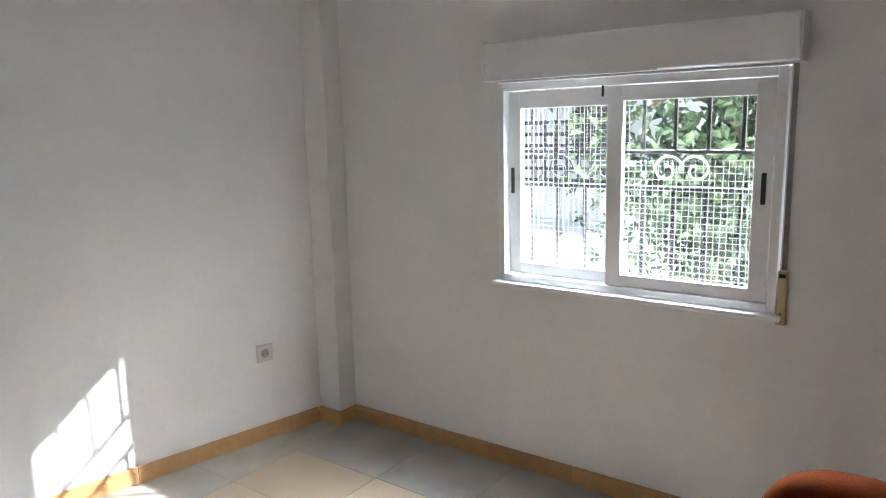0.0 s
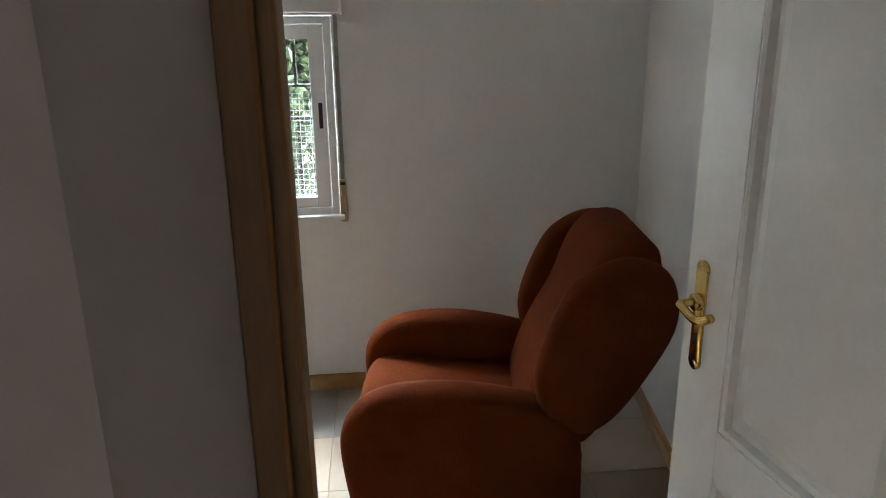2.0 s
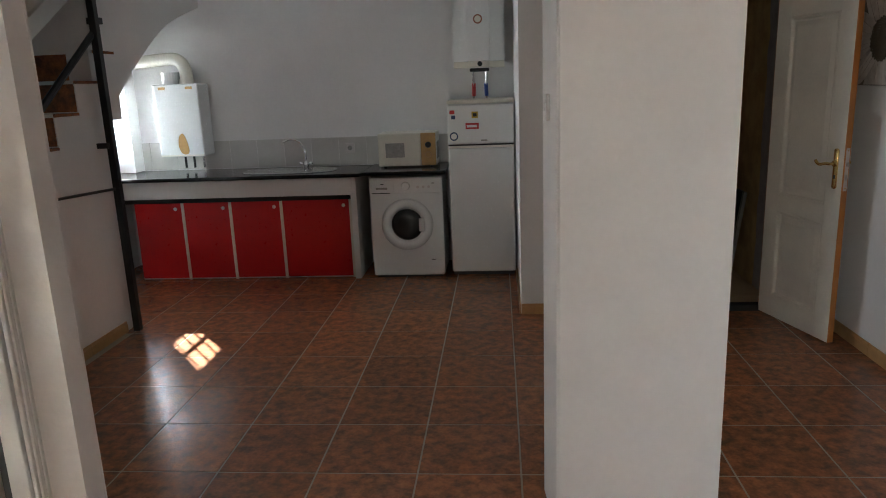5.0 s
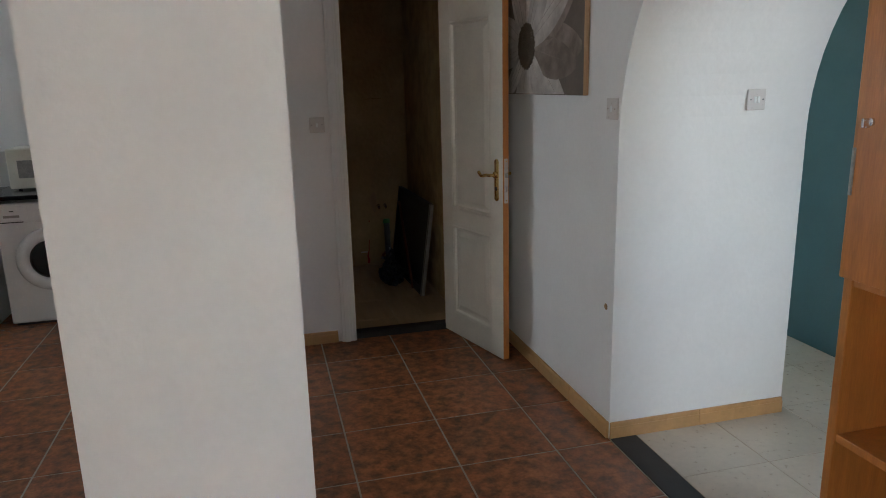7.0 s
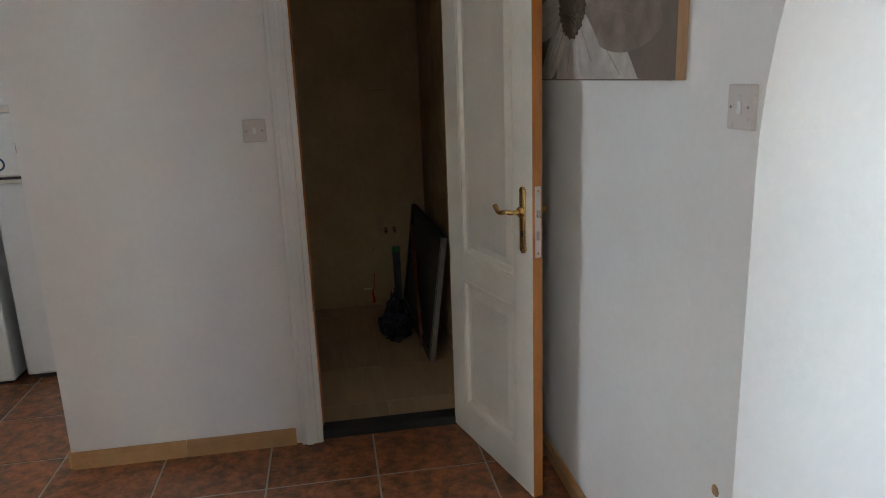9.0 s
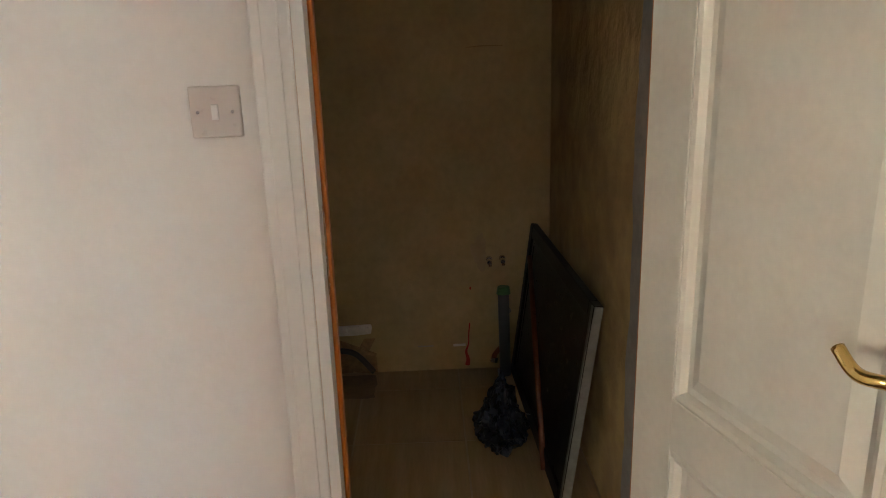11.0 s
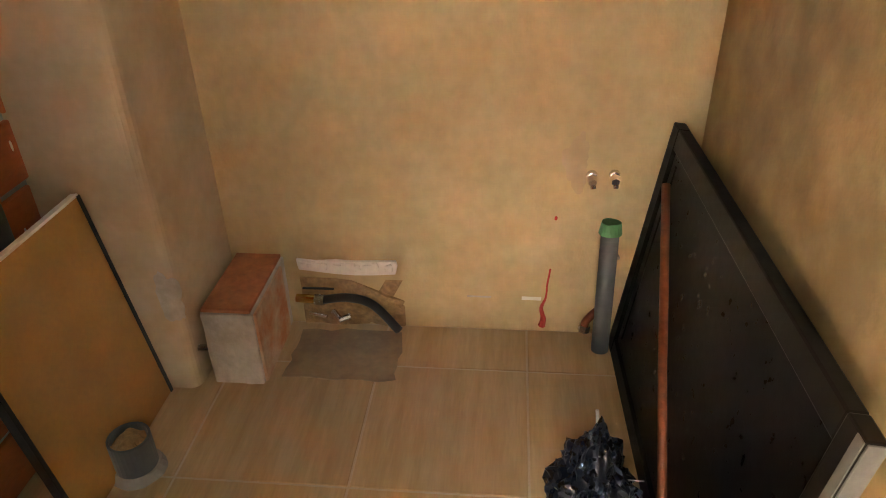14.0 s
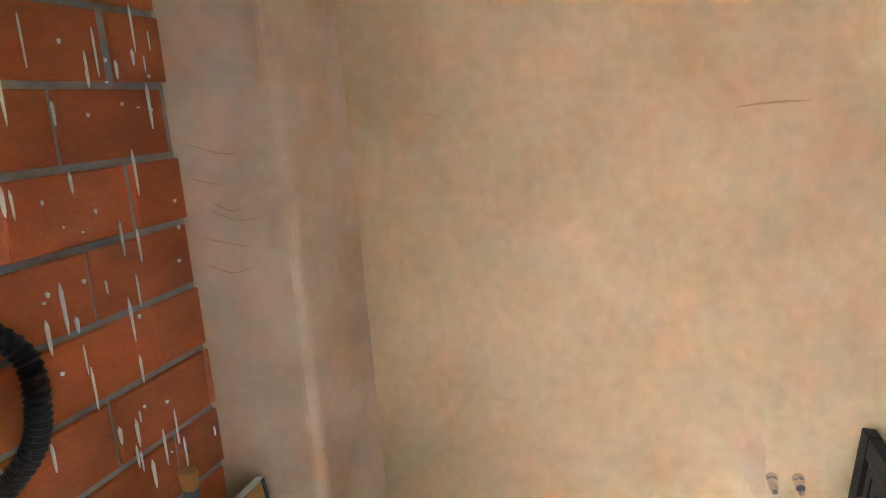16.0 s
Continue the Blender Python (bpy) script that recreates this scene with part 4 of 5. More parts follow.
for x0, x1, z0, z1, m in ((-0.245, -0.205, 1.335, 1.365, REDSTK), (-0.232, -0.20, 1.295, 1.325, NAVY), (-0.07, -0.02, 1.30, 1.35, YELLOW), (-0.12, -0.015, 1.215, 1.262, REDSTK), (-0.11, -0.03, 1.228, 1.247, APPLIANCE), (-0.06, -0.03, 1.312, 1.338, BLACK)):
    part("sticker", bm_box(bmesh.new(), (x0, -0.0022 if m in (APPLIANCE, BLACK) else -0.0015, z0), (x1, 0.001, z1)), m, upper)
part("round_sticker", bm_cyl(bmesh.new(), (-0.215, 0.001, 1.16), (-0.215, -0.0015, 1.16), 0.034, seg=24), NAVY, upper)
part("round_sticker", bm_cyl(bmesh.new(), (-0.215, 0.001, 1.16), (-0.215, -0.0022, 1.16), 0.024, seg=24), APPLIANCE, upper)

# microwave
mw = thing("microwave", "cream microwave oven with a tan control panel", "microwave", (-0.15, 5.97, 0.898))
part("body", bm_box(bmesh.new(), (-0.245, 0.01, 0.01), (0.245, 0.31, 0.285), 0.006), CREAM, mw)
md = part("door", bm_box(bmesh.new(), (-0.243, -0.012, 0.014), (0.115, 0.009, 0.282), 0.006), CREAM, mw)
part("door_window", bm_box(bmesh.new(), (-0.18, -0.0135, 0.085), (-0.02, -0.011, 0.205), 0.004), STRAP, md, "grey perforated door window")
part("control_panel", bm_box(bmesh.new(), (0.118, -0.012, 0.014), (0.243, 0.009, 0.282), 0.005), TAN, mw)
part("dial", bm_cyl(bmesh.new(), (0.18, -0.012, 0.185), (0.18, -0.03, 0.185), 0.026, 0.022, 22), BLACK, mw)
part("dial", bm_cyl(bmesh.new(), (0.18, -0.012, 0.105), (0.18, -0.03, 0.105), 0.026, 0.022, 22), TAN, mw)
part("vent_side", bm_box(bmesh.new(), (0.2445, 0.05, 0.06), (0.2475, 0.25, 0.20)), STRAP, mw)
for x in (-0.2, 0.2):
    for y in (0.05, 0.27):
        part("foot", bm_cyl(bmesh.new(), (x, y, 0), (x, y, 0.012), 0.012, seg=12), BLACK, mw)

# electric boiler over the fridge
bo = thing("water_heater", "white electric water heater on the wall", "water heater", (0.47, 6.085, 1.69))
bm = bm_box(bmesh.new(), (-0.21, -0.19, 0.05), (0.21, 0.212, 0.66), 0.0)
bmesh.ops.bevel(bm, geom=[e for e in bm.edges if abs(e.verts[0].co.z - e.verts[1].co.z) > 0.3], offset=0.12, segments=8, affect="EDGES")
part("tank", bm, APPLIANCE, bo)
bm = bm_box(bmesh.new(), (-0.207, -0.187, 0.0), (0.207, 0.21, 0.049), 0.0)
bmesh.ops.bevel(bm, geom=[e for e in bm.edges if abs(e.verts[0].co.z - e.verts[1].co.z) > 0.03], offset=0.12, segments=8, affect="EDGES")
part("bottom_cap", bm, CREAM, bo, "cream plastic bottom cap")
part("gauge", bm_cyl(bmesh.new(), (0, -0.19, 0.37), (0, -0.197, 0.37), 0.036, seg=24), COPPER, bo)
part("gauge_face", bm_cyl(bmesh.new(), (0, -0.19, 0.37), (0, -0.1985, 0.37), 0.026, seg=24), CREAM, bo)
part("dial_plate", bm_cyl(bmesh.new(), (0.01, -0.186, 0.028), (0.01, -0.192, 0.028), 0.02, seg=20), BLACK, bo)
for x, m in ((-0.055, REDSTK), (0.055, BLUE_PL)):
    part("pipe", bm_tube(bmesh.new(), smooth_path([(x, 0.02, 0.0), (x, 0.02, -0.08), (x * 0.9, 0.05, -0.17), (x, 0.09, -0.26)], 5), 0.008, 8), STEEL, bo, smooth=True)
    part("pipe_sleeve", bm_cyl(bmesh.new(), (x * 0.92, 0.042, -0.125), (x * 0.96, 0.075, -0.225), 0.016, seg=14), m, bo)
part("valve_block", bm_box(bmesh.new(), (-0.08, 0.0, -0.03), (0.08, 0.04, -0.002), 0.005), BLACK, bo)

# gas heater in the corner
gh = thing("gas_water_heater", "white gas water heater with a flue", "water heater", (-2.14, 6.30, 1.035))
part("case", bm_box(bmesh.new(), (-0.20, -0.235, 0.0), (0.20, -0.003, 0.62), 0.012), APPLIANCE, gh)
part("front_lip", bm_box(bmesh.new(), (-0.19, -0.239, 0.004), (0.19, -0.233, 0.016)), CREAM, gh)
bm = bm_prism(bmesh.new(), round_outline([(0.0, 0.03), (-0.025, 0.09), (-0.015, 0.17), (0.02, 0.20), (0.05, 0.14), (0.065, 0.05), (0.04, 0.02)], 3), "y", -0.2375, -0.2345)
part("flame_decal", bm, TAN, gh, "tan printed decal")
for x in (-0.12, 0.12):
    part("label_mark", bm_box(bmesh.new(), (x - 0.03, -0.2375, 0.575), (x + 0.03, -0.2345, 0.597)), TAN, gh)
part("flue", bm_tube(bmesh.new(), smooth_path([(0.06, -0.12, 0.60), (0.06, -0.12, 0.74), (0.0, -0.12, 0.82), (-0.12, -0.12, 0.83), (-0.40, -0.12, 0.81), (-0.62, -0.12, 0.80)], 7), 0.055, 18), CREAM, gh, "cream bent flue pipe", True)
part("flue_collar", bm_cyl(bmesh.new(), (0.06, -0.12, 0.618), (0.06, -0.12, 0.66), 0.062), CREAM, gh)
part("intake_pipe", bm_cyl(bmesh.new(), (-0.08, -0.12, 0.60), (-0.08, -0.12, 0.72), 0.075), APPLIANCE, gh)
for x in (-0.05, 0.03, 0.12):
    part("gas_pipe", bm_cyl(bmesh.new(), (x, -0.08, 0.0), (x, -0.08, -0.113), 0.010, seg=12), BLACK if x < 0.1 else STEEL, gh)
wall("column_kitchen", (XK, 6.12, 0.9), (-2.62, 6.30, H), "white boxed-in corner duct")

# ---- stairs ----
st = thing("staircase", "white plastered staircase with brown tiled risers", "staircase")
st["kind"] = "structure"
for k in range(0, 10):
    y0, top = 4.05 + 0.25 * (k - 7), 1.49 + 0.19 * (k - 7)
    y1 = y0 + 0.25
    step = part("step", bm_box(bmesh.new(), (-2.797, y0, 0.0 if y0 < 4.45 else top - 0.45), (-1.95, y1 - 0.0005, top - 0.022)), PLASTER, st)
    part("riser_tile", bm_box(bmesh.new(), (-2.79, y0 - 0.010, top - 0.188), (-1.956, y0 - 0.0005, top - 0.023), 0.001), TILE, step, "brown rustic riser tile")
    part("tread", bm_box(bmesh.new(), (-2.795, y0 - 0.02, top - 0.0215), (-1.945, y1 - 0.001, top - 0.004), 0.002), TILE, step)
    part("nosing", bm_box(bmesh.new(), (-2.795, y0 - 0.026, top - 0.0225), (-1.942, y0 - 0.0205, top - 0.001), 0.001), WHITE_LAC, step, "white nosing strip")
bm = bmesh.new()
bm_prism(bm, [(4.56, 1.40)] + [(p.x, p.y) for p in smooth_path([(4.70, 1.50, 0), (5.13, 1.81, 0), (5.65, 2.10, 0), (6.297, 2.29, 0)], 5)] + [(6.297, H - 0.002), (4.56, H - 0.002)], "x", -2.797, -1.952)
part("upper_flight", bm, PLASTER, st, "white curved underside of the upper flight")
part("side_wall", bm_box(bmesh.new(), (-2.10, 4.50, 0.0), (-1.951, 4.559, 1.9)), PLASTER, st)
rail = thing("stair_railing", "black iron newel pole with handrail and rods", "railing")
part("pole", bm_box(bmesh.new(), (-1.905, 4.475, 0.0), (-1.86, 4.52, H - 0.002), 0.003), BLACK_IRON, rail)
part("handrail", bm_tube(bmesh.new(), [(-1.90, 3.40, 1.19), (-1.90, 4.50, 1.965)], 0.021, 8), BLACK_IRON, rail)
part("rod", bm_tube(bmesh.new(), [(-1.925, 3.2, 1.045), (-1.89, 4.48, 0.985)], 0.009, 8), BLACK_IRON, rail)
part("bracket", bm_box(bmesh.new(), (-1.96, 4.44, 1.25), (-1.88, 4.476, 1.285), 0.004), BLACK_IRON, rail)
part("bracket", bm_box(bmesh.new(), (-1.94, 4.51, 2.02), (-1.86, 4.565, 2.06), 0.004), BLACK_IRON, rail)
wr = thing("stair_string_board", "white painted sloping stair board", "stair board")
part("board", bm_prism(bmesh.new(), [(3.2, 1.38), (3.2, 1.50), (4.47, 2.29), (4.47, 2.17)], "x", -2.03, -2.0), WHITE_LAC, wr)

# ---- hall seen through the arch ----
cb = thing("wooden_cabinet", "tall orange-brown wooden cabinet with a key", "cabinet", (2.86, 2.19, 0))
bm = bmesh.new()
bm_box(bm, (0.0, -0.03, 0.0), (0.42, 0.0, 1.95), 0.003)
bm_box(bm, (0.0, -0.70, 0.0), (0.42, -0.67, 1.95), 0.003)
bm_box(bm, (0.395, -0.67, 0.05), (0.42, -0.03, 1.95), 0.002)
part("body", bm, PINE, cb)
for z in (0.05, 0.48, 0.96, 1.92):
    part("shelf", bm_box(bmesh.new(), (0.005, -0.669, z), (0.394, -0.031, z + 0.025), 0.002), PINE, cb)
cd = part("door", bm_box(bmesh.new(), (-0.021, -0.70, 0.985), (-0.001, -0.002, 1.94), 0.003), PINE, cb)
part("lock", bm_cyl(bmesh.new(), (-0.021, -0.055, 1.42), (-0.028, -0.055, 1.42), 0.011, seg=14), STEEL, cd)
part("key", bm_box(bmesh.new(), (-0.052, -0.059, 1.405), (-0.028, -0.051, 1.43), 0.002), STEEL, cd)
part("key_tag", bm_box(bmesh.new(), (-0.03, -0.018, 1.22), (-0.023, -0.010, 1.35), 0.001), STRAP, cd, "string with a tag")

# ---- bathroom ----
pn = thing("framed_panel", "dark framed panel leaning against the wall", "panel")
o = Vector((2.315, 6.39, 0.003))
ex = (Vector((2.345, 5.30, 0.003)) - o)
L = ex.length
ex.normalize()
ez = (Vector((2.412, 6.39, 0.725)) - o)
ez = (ez - ex * ez.dot(ex))
HT = ez.length
ez.normalize()
ey = ez.cross(ex)
pn.matrix_world = Matrix(((ex.x, ey.x, ez.x, o.x), (ex.y, ey.y, ez.y, o.y), (ex.z, ey.z, ez.z, o.z), (0, 0, 0, 1)))
fw = 0.055
bm = bmesh.new()
for a, b in (((0, -0.016, 0), (fw, 0.016, HT)), ((L - fw, -0.016, 0), (L, 0.016, HT)), ((fw - 0.001, -0.0155, 0), (L - fw + 0.001, 0.0155, fw)), ((fw - 0.001, -0.0155, HT - fw), (L - fw + 0.001, 0.0155, HT))):
    bm_box(bm, a, b, 0.004)
part("frame", bm, DARK_FRAME, pn)
part("sheet", bm_box(bmesh.new(), (fw - 0.005, -0.005, fw - 0.005), (L - fw + 0.005, 0.005, HT - fw + 0.005)), DARK_PANEL, pn, "dark smoked sheet")
part("bead", bm_box(bmesh.new(), (fw + 0.03, -0.009, fw + 0.03), (fw + 0.04, 0.009, HT - fw - 0.03), 0.002), DARK_FRAME, pn)
part("edge_trim", bm_box(bmesh.new(), (L + 0.0005, -0.014, 0.002), (L + 0.004, 0.014, HT - 0.002), 0.001), BARE_ALU, pn, "bare aluminium edge")
part("edge_trim", bm_box(bmesh.new(), (L - 0.018, -0.0185, 0.002), (L, -0.0165, HT - 0.002)), BARE_ALU, pn, "bare aluminium edge")
bar = finish("iron_bar", bm_tube(bmesh.new(), [(2.375, 6.285, 0.60), (2.352, 5.95, 0.29), (2.32, 5.55, 0.008)], 0.011, 10), COPPER, True)
tagged(bar, "rusty red iron bar leaning on the panel", "bar")

wp = thing("waste_pipe", "grey plastic waste pipe with a green cap", "pipe", (2.268, 6.375, 0))
part("tube", bm_cyl(bmesh.new(), (0.004, -0.02, 0.0), (0, 0.012, 0.41), 0.026, seg=24), GREY_PL, wp, smooth=True)
bm = bm_cyl(bmesh.new(), (0, 0.010, 0.395), (0, 0.014, 0.43), 0.032, 0.027, 20)
for v in bm.verts:
    v.co += 0.003 * Vector(noise.noise_vector(v.co * 40))
part("cap", bm, GREEN_PL, wp, "green tape-wrapped cap")
part("cement_blob", bm_cyl(bmesh.new(), (0.02, 0.03, 0.30), (0.02, 0.05, 0.315), 0.02, 0.01, 10), CEMENT, wp)


part("elbow", bm_tube(bmesh.new(), smooth_path([(0.012, 0.02, 0.14), (-0.02, 0.0, 0.125), (-0.045, -0.012, 0.10), (-0.05, -0.015, 0.075)], 5), 0.012, 10), COPPER, wp, "old reddish copper elbow", True)
part("elbow_nut", bm_cyl(bmesh.new(), (-0.047, -0.013, 0.088), (-0.051, -0.016, 0.066), 0.018, seg=6), STEEL, wp)


def water_inlet(x, z):
    d = thing("water_inlet", "small chrome water inlet in the wall", "inlet", (x, 6.44, z), "water inlets")
    part("collar", bm_cyl(bmesh.new(), (0, 0.002, 0), (0, -0.012, 0), 0.016, 0.013, 18), STEEL, d)
    part("nut", bm_cyl(bmesh.new(), (0, -0.012, -0.004), (0, -0.034, -0.008), 0.014, 0.012, 6), CHROME, d)
    part("outlet", bm_cyl(bmesh.new(), (0, -0.022, -0.008), (0.004, -0.030, -0.028), 0.008, seg=10), STEEL, d)


water_inlet(2.208, 0.549)
water_inlet(2.27, 0.552)

bx = thing("masonry_box", "low masonry box over pipes with a clay top", "masonry box", (1.222, 6.285, 0))
bm = bm_box(bmesh.new(), (-0.085, -0.155, 0.0), (0.065, 0.154, 0.25), 0.004)
bmesh.ops.subdivide_edges(bm, edges=bm.edges[:], cuts=3, use_grid_fill=True)
for v in bm.verts:
    v.co += 0.004 * Vector(noise.noise_vector(v.co * 22))
    v.co.z = max(0.0, v.co.z)
part("body", bm, PALE_CEM, bx, "pale cement body")
part("clay_top", bm_box(bmesh.new(), (-0.083, -0.15, 0.251), (0.058, 0.15, 0.262), 0.003), CLAY, bx, "clay brick top")
part("clay_side", bm_box(bmesh.new(), (0.0655, -0.15, 0.01), (0.074, 0.10, 0.25), 0.003), BOX_SIDE, bx)

gv = thing("wall_chase", "chased groove with plaster, valve and hose", "pipe chase", (1.33, 6.44, 0))
bm = bm_box(bmesh.new(), (0.0, -0.010, 0.205), (0.31, 0.002, 0.25), 0.002)
bmesh.ops.subdivide_edges(bm, edges=bm.edges[:], cuts=4, use_grid_fill=True)
for v in bm.verts:
    v.co += Vector((0.008, 0.008, 0.012)) * noise.noise(v.co * 30)
part("plaster_strip", bm, SPLASH, gv, "rough white plaster strip")
rnd = random.Random(21)
for k in range(9):
    x = 0.012 + 0.033 * k + rnd.uniform(-0.008, 0.008)
    bm = bm_box(bmesh.new(), (x, -0.018, 0.207 + rnd.uniform(0, 0.012)), (x + rnd.uniform(0.015, 0.045), -0.006, 0.228 + rnd.uniform(0, 0.02)), 0.002)
    bmesh.ops.subdivide_edges(bm, edges=bm.edges[:], cuts=2, use_grid_fill=True)
    for v in bm.verts:
        v.co += 0.006 * Vector(noise.noise_vector(v.co * 60))
    part("plaster_flake", bm, SPLASH, gv)
bm = bm_box(bmesh.new(), (0.0, -0.012, 0.0), (0.33, 0.002, 0.175), 0.002)
bmesh.ops.subdivide_edges(bm, edges=bm.edges[:], cuts=5, use_grid_fill=True)
for v in bm.verts:
    if v.co.y < 0:
        v.co.y += 0.016 * noise.noise(v.co * 16) + 0.004
        v.co.z *= 1 - 0.45 * max(0, v.co.x - 0.15) / 0.18
part("mortar_patch", bm, MUD, gv, "crumbling mortar patch")
va = part("valve", bm_cyl(bmesh.new(), (-0.005, -0.045, 0.125), (0.07, -0.05, 0.125), 0.014, seg=12), BRASS, gv)
part("valve_nut", bm_cyl(bmesh.new(), (0.055, -0.049, 0.125), (0.085, -0.05, 0.125), 0.019, seg=6), STEEL, va)
part("valve_lever", bm_box(bmesh.new(), (0.02, -0.054, 0.165), (0.12, -0.046, 0.171), 0.002), BLACK, va)
part("hose", bm_tube(bmesh.new(), smooth_path([(0.08, -0.05, 0.125), (0.16, -0.055, 0.140), (0.24, -0.06, 0.12), (0.32, -0.075, 0.035)], 7), 0.014, 12), BLACK, gv, "black rubber hose", True)
part("copper_stub", bm_tube(bmesh.new(), [(0.10, -0.02, 0.06), (0.13, -0.05, 0.05), (0.16, -0.04, 0.06)], 0.010, 8), STEEL, gv)
part("screw_stub", bm_cyl(bmesh.new(), (0.02, -0.02, 0.05), (0.08, -0.03, 0.045), 0.006, seg=8), STEEL, gv)
si = thing("tap_stub", "small chrome angle valve beside the box", "tap", (1.136, 6.15, 0.115))
part("stub", bm_cyl(bmesh.new(), (0.003, 0.0, 0), (-0.045, -0.004, 0.0), 0.010, seg=12), STEEL, si)
part("stub_nut", bm_cyl(bmesh.new(), (-0.04, -0.004, 0.0), (-0.062, -0.006, -0.002), 0.014, seg=6), CHROME, si)
part("valve_head", bm_tube(bmesh.new(), smooth_path([(-0.055, -0.006, -0.004), (-0.058, -0.016, -0.012), (-0.06, -0.02, -0.03)], 4), 0.009, 8), STEEL, si, smooth=True)

bd = thing("hardboard_panel", "brown hardboard leaning on the brick wall", "board")
o = Vector((1.015, 5.61, 0.003))
ex = Vector((0.0, 0.475, 0))
ez = Vector((0.92, 5.64, 0.635)) - o
ez.y = 0
W, HT = ex.length, ez.length
ex.normalize()
ez.normalize()
ey = ez.cross(ex)
bd.matrix_world = Matrix(((ex.x, ey.x, ez.x, o.x), (ex.y, ey.y, ez.y, o.y), (ex.z, ey.z, ez.z, o.z), (0, 0, 0, 1)))
part("board", bm_box(bmesh.new(), (0.004, -0.009, 0.0), (W - 0.004, 0.009, HT - 0.004), 0.002), CARD, bd)
part("top_edge", bm_box(bmesh.new(), (0.0, -0.010, HT - 0.0035), (W, 0.0098, HT + 0.004), 0.001), SPLASH, bd, "plaster-smeared pale edge")
for x in (0.0, W - 0.0035):
    part("edge_band", bm_box(bmesh.new(), (x - 0.006, -0.0125, 0.001), (x + 0.006, 0.0123, HT - 0.001), 0.001), BLACK, bd, "black edge band")

pt = thing("pipe_stub", "grey pipe stub filled with mortar", "pipe", (1.06, 5.80, 0))
bm = bmesh.new()
rows = []
for r, z in ((0.052, 0.02), (0.052, 0.115), (0.046, 0.115), (0.046, 0.09)):
    rows.append([bm.verts.new((r * math.cos(t), r * math.sin(t), z)) for t in (2 * math.pi * k / 28 for k in range(28))])
for p, q in zip(rows, rows[1:]):
    for k in range(28):
        bm.faces.new((p[k], p[(k + 1) % 28], q[(k + 1) % 28], q[k]))
part("tube", bm, GREY_PL, pt, smooth=False)
bm = bmesh.new()
bmesh.ops.create_icosphere(bm, subdivisions=3, radius=0.043, matrix=Matrix.Translation((0, 0, 0.09)) @ Matrix.Diagonal((1, 1, 0.55, 1)))
for v in bm.verts:
    v.co += 0.012 * Vector(noise.noise_vector(v.co * 45))
part("filling", bm, MUD, pt, "lumpy dried mortar")
bm = bm_cyl(bmesh.new(), (0, 0, 0), (0, 0, 0.022), 0.068, 0.056, 22)
for v in bm.verts:
    v.co.xy += 0.008 * Vector(noise.noise_vector(v.co * 25)).xy
part("mortar_foot", bm, CEMENT, pt, "cement smear round its foot")
pv = thing("vertical_pipe", "grey pipe with a stopper by the brick wall", "pipe", (0.828, 5.93, 0))
part("tube", bm_cyl(bmesh.new(), (0, 0, 0), (0, 0, 0.69), 0.019, seg=20), GREY_PL, pv, smooth=True)
bm = bm_cyl(bmesh.new(), (0, 0, 0.688), (0, 0, 0.735), 0.022, 0.027, 12)
for v in bm.verts:
    v.co += 0.005 * Vector(noise.noise_vector(v.co * 40))
part("stopper", bm, CARD, pv, "crumbly brown stopper")

# black bag
bg = thing("rubbish_bag", "crumpled dark plastic bag on the floor", "bag", (2.185, 5.74, 0))
bm = bmesh.new()
bmesh.ops.create_icosphere(bm, subdivisions=5, radius=1.0)
for v in bm.verts:
    n = v.co.normalized()
    v.co = Vector((0.078 * n.x, 0.10 * n.y, 0.095 + 0.10 * n.z + (0.10 * max(0, n.z) ** 4)))
    v.co.xy *= 1.25 - 0.55 * max(0, n.z)
    v.co += n * (0.030 * noise.noise(n * 3.1) + 0.020 * abs(noise.noise(n * 8)) - 0.012 * abs(noise.noise(n * 17)))
    v.co.z = max(0.002, v.co.z)
part("sack", bm, BAG, bg, smooth=False)
rnd = random.Random(3)
for k in range(5):
    a, b = rnd.uniform(0, 6.28), rnd.uniform(0.03, 0.14)
    p = Vector((0.085 * math.cos(a), 0.11 * math.sin(a), b))
    strand = [p, p + Vector((rnd.uniform(-0.02, 0.02), rnd.uniform(-0.02, 0.02), 0.012)), p + Vector((rnd.uniform(-0.03, 0.03), rnd.uniform(-0.03, 0.03), 0.0))]
    part("torn_thread", bm_tube(bmesh.new(), strand, 0.0016, 5), APPLIANCE, bg, "white torn thread")
part("tie_end", bm_tube(bmesh.new(), [(0.0, 0.02, 0.27), (-0.004, 0.03, 0.31)], 0.004, 6), APPLIANCE, bg, "white tie end")

# corrugated conduit by the brick wall
path = smooth_path([(0.802, 5.30, 1.42), (0.84, 5.42, 1.30), (0.893, 5.50, 1.20), (0.908, 5.50, 1.10), (0.87, 5.50, 1.01), (0.81, 5.46, 0.93), (0.80, 5.36, 0.88)], 14)
cor = finish("corrugated_conduit", bm_tube(bmesh.new(), path, [0.019 if k % 2 else 0.0235 for k in range(len(path))], 14), BLACK)
tagged(cor, "black corrugated conduit bowing from the brick wall", "conduit")

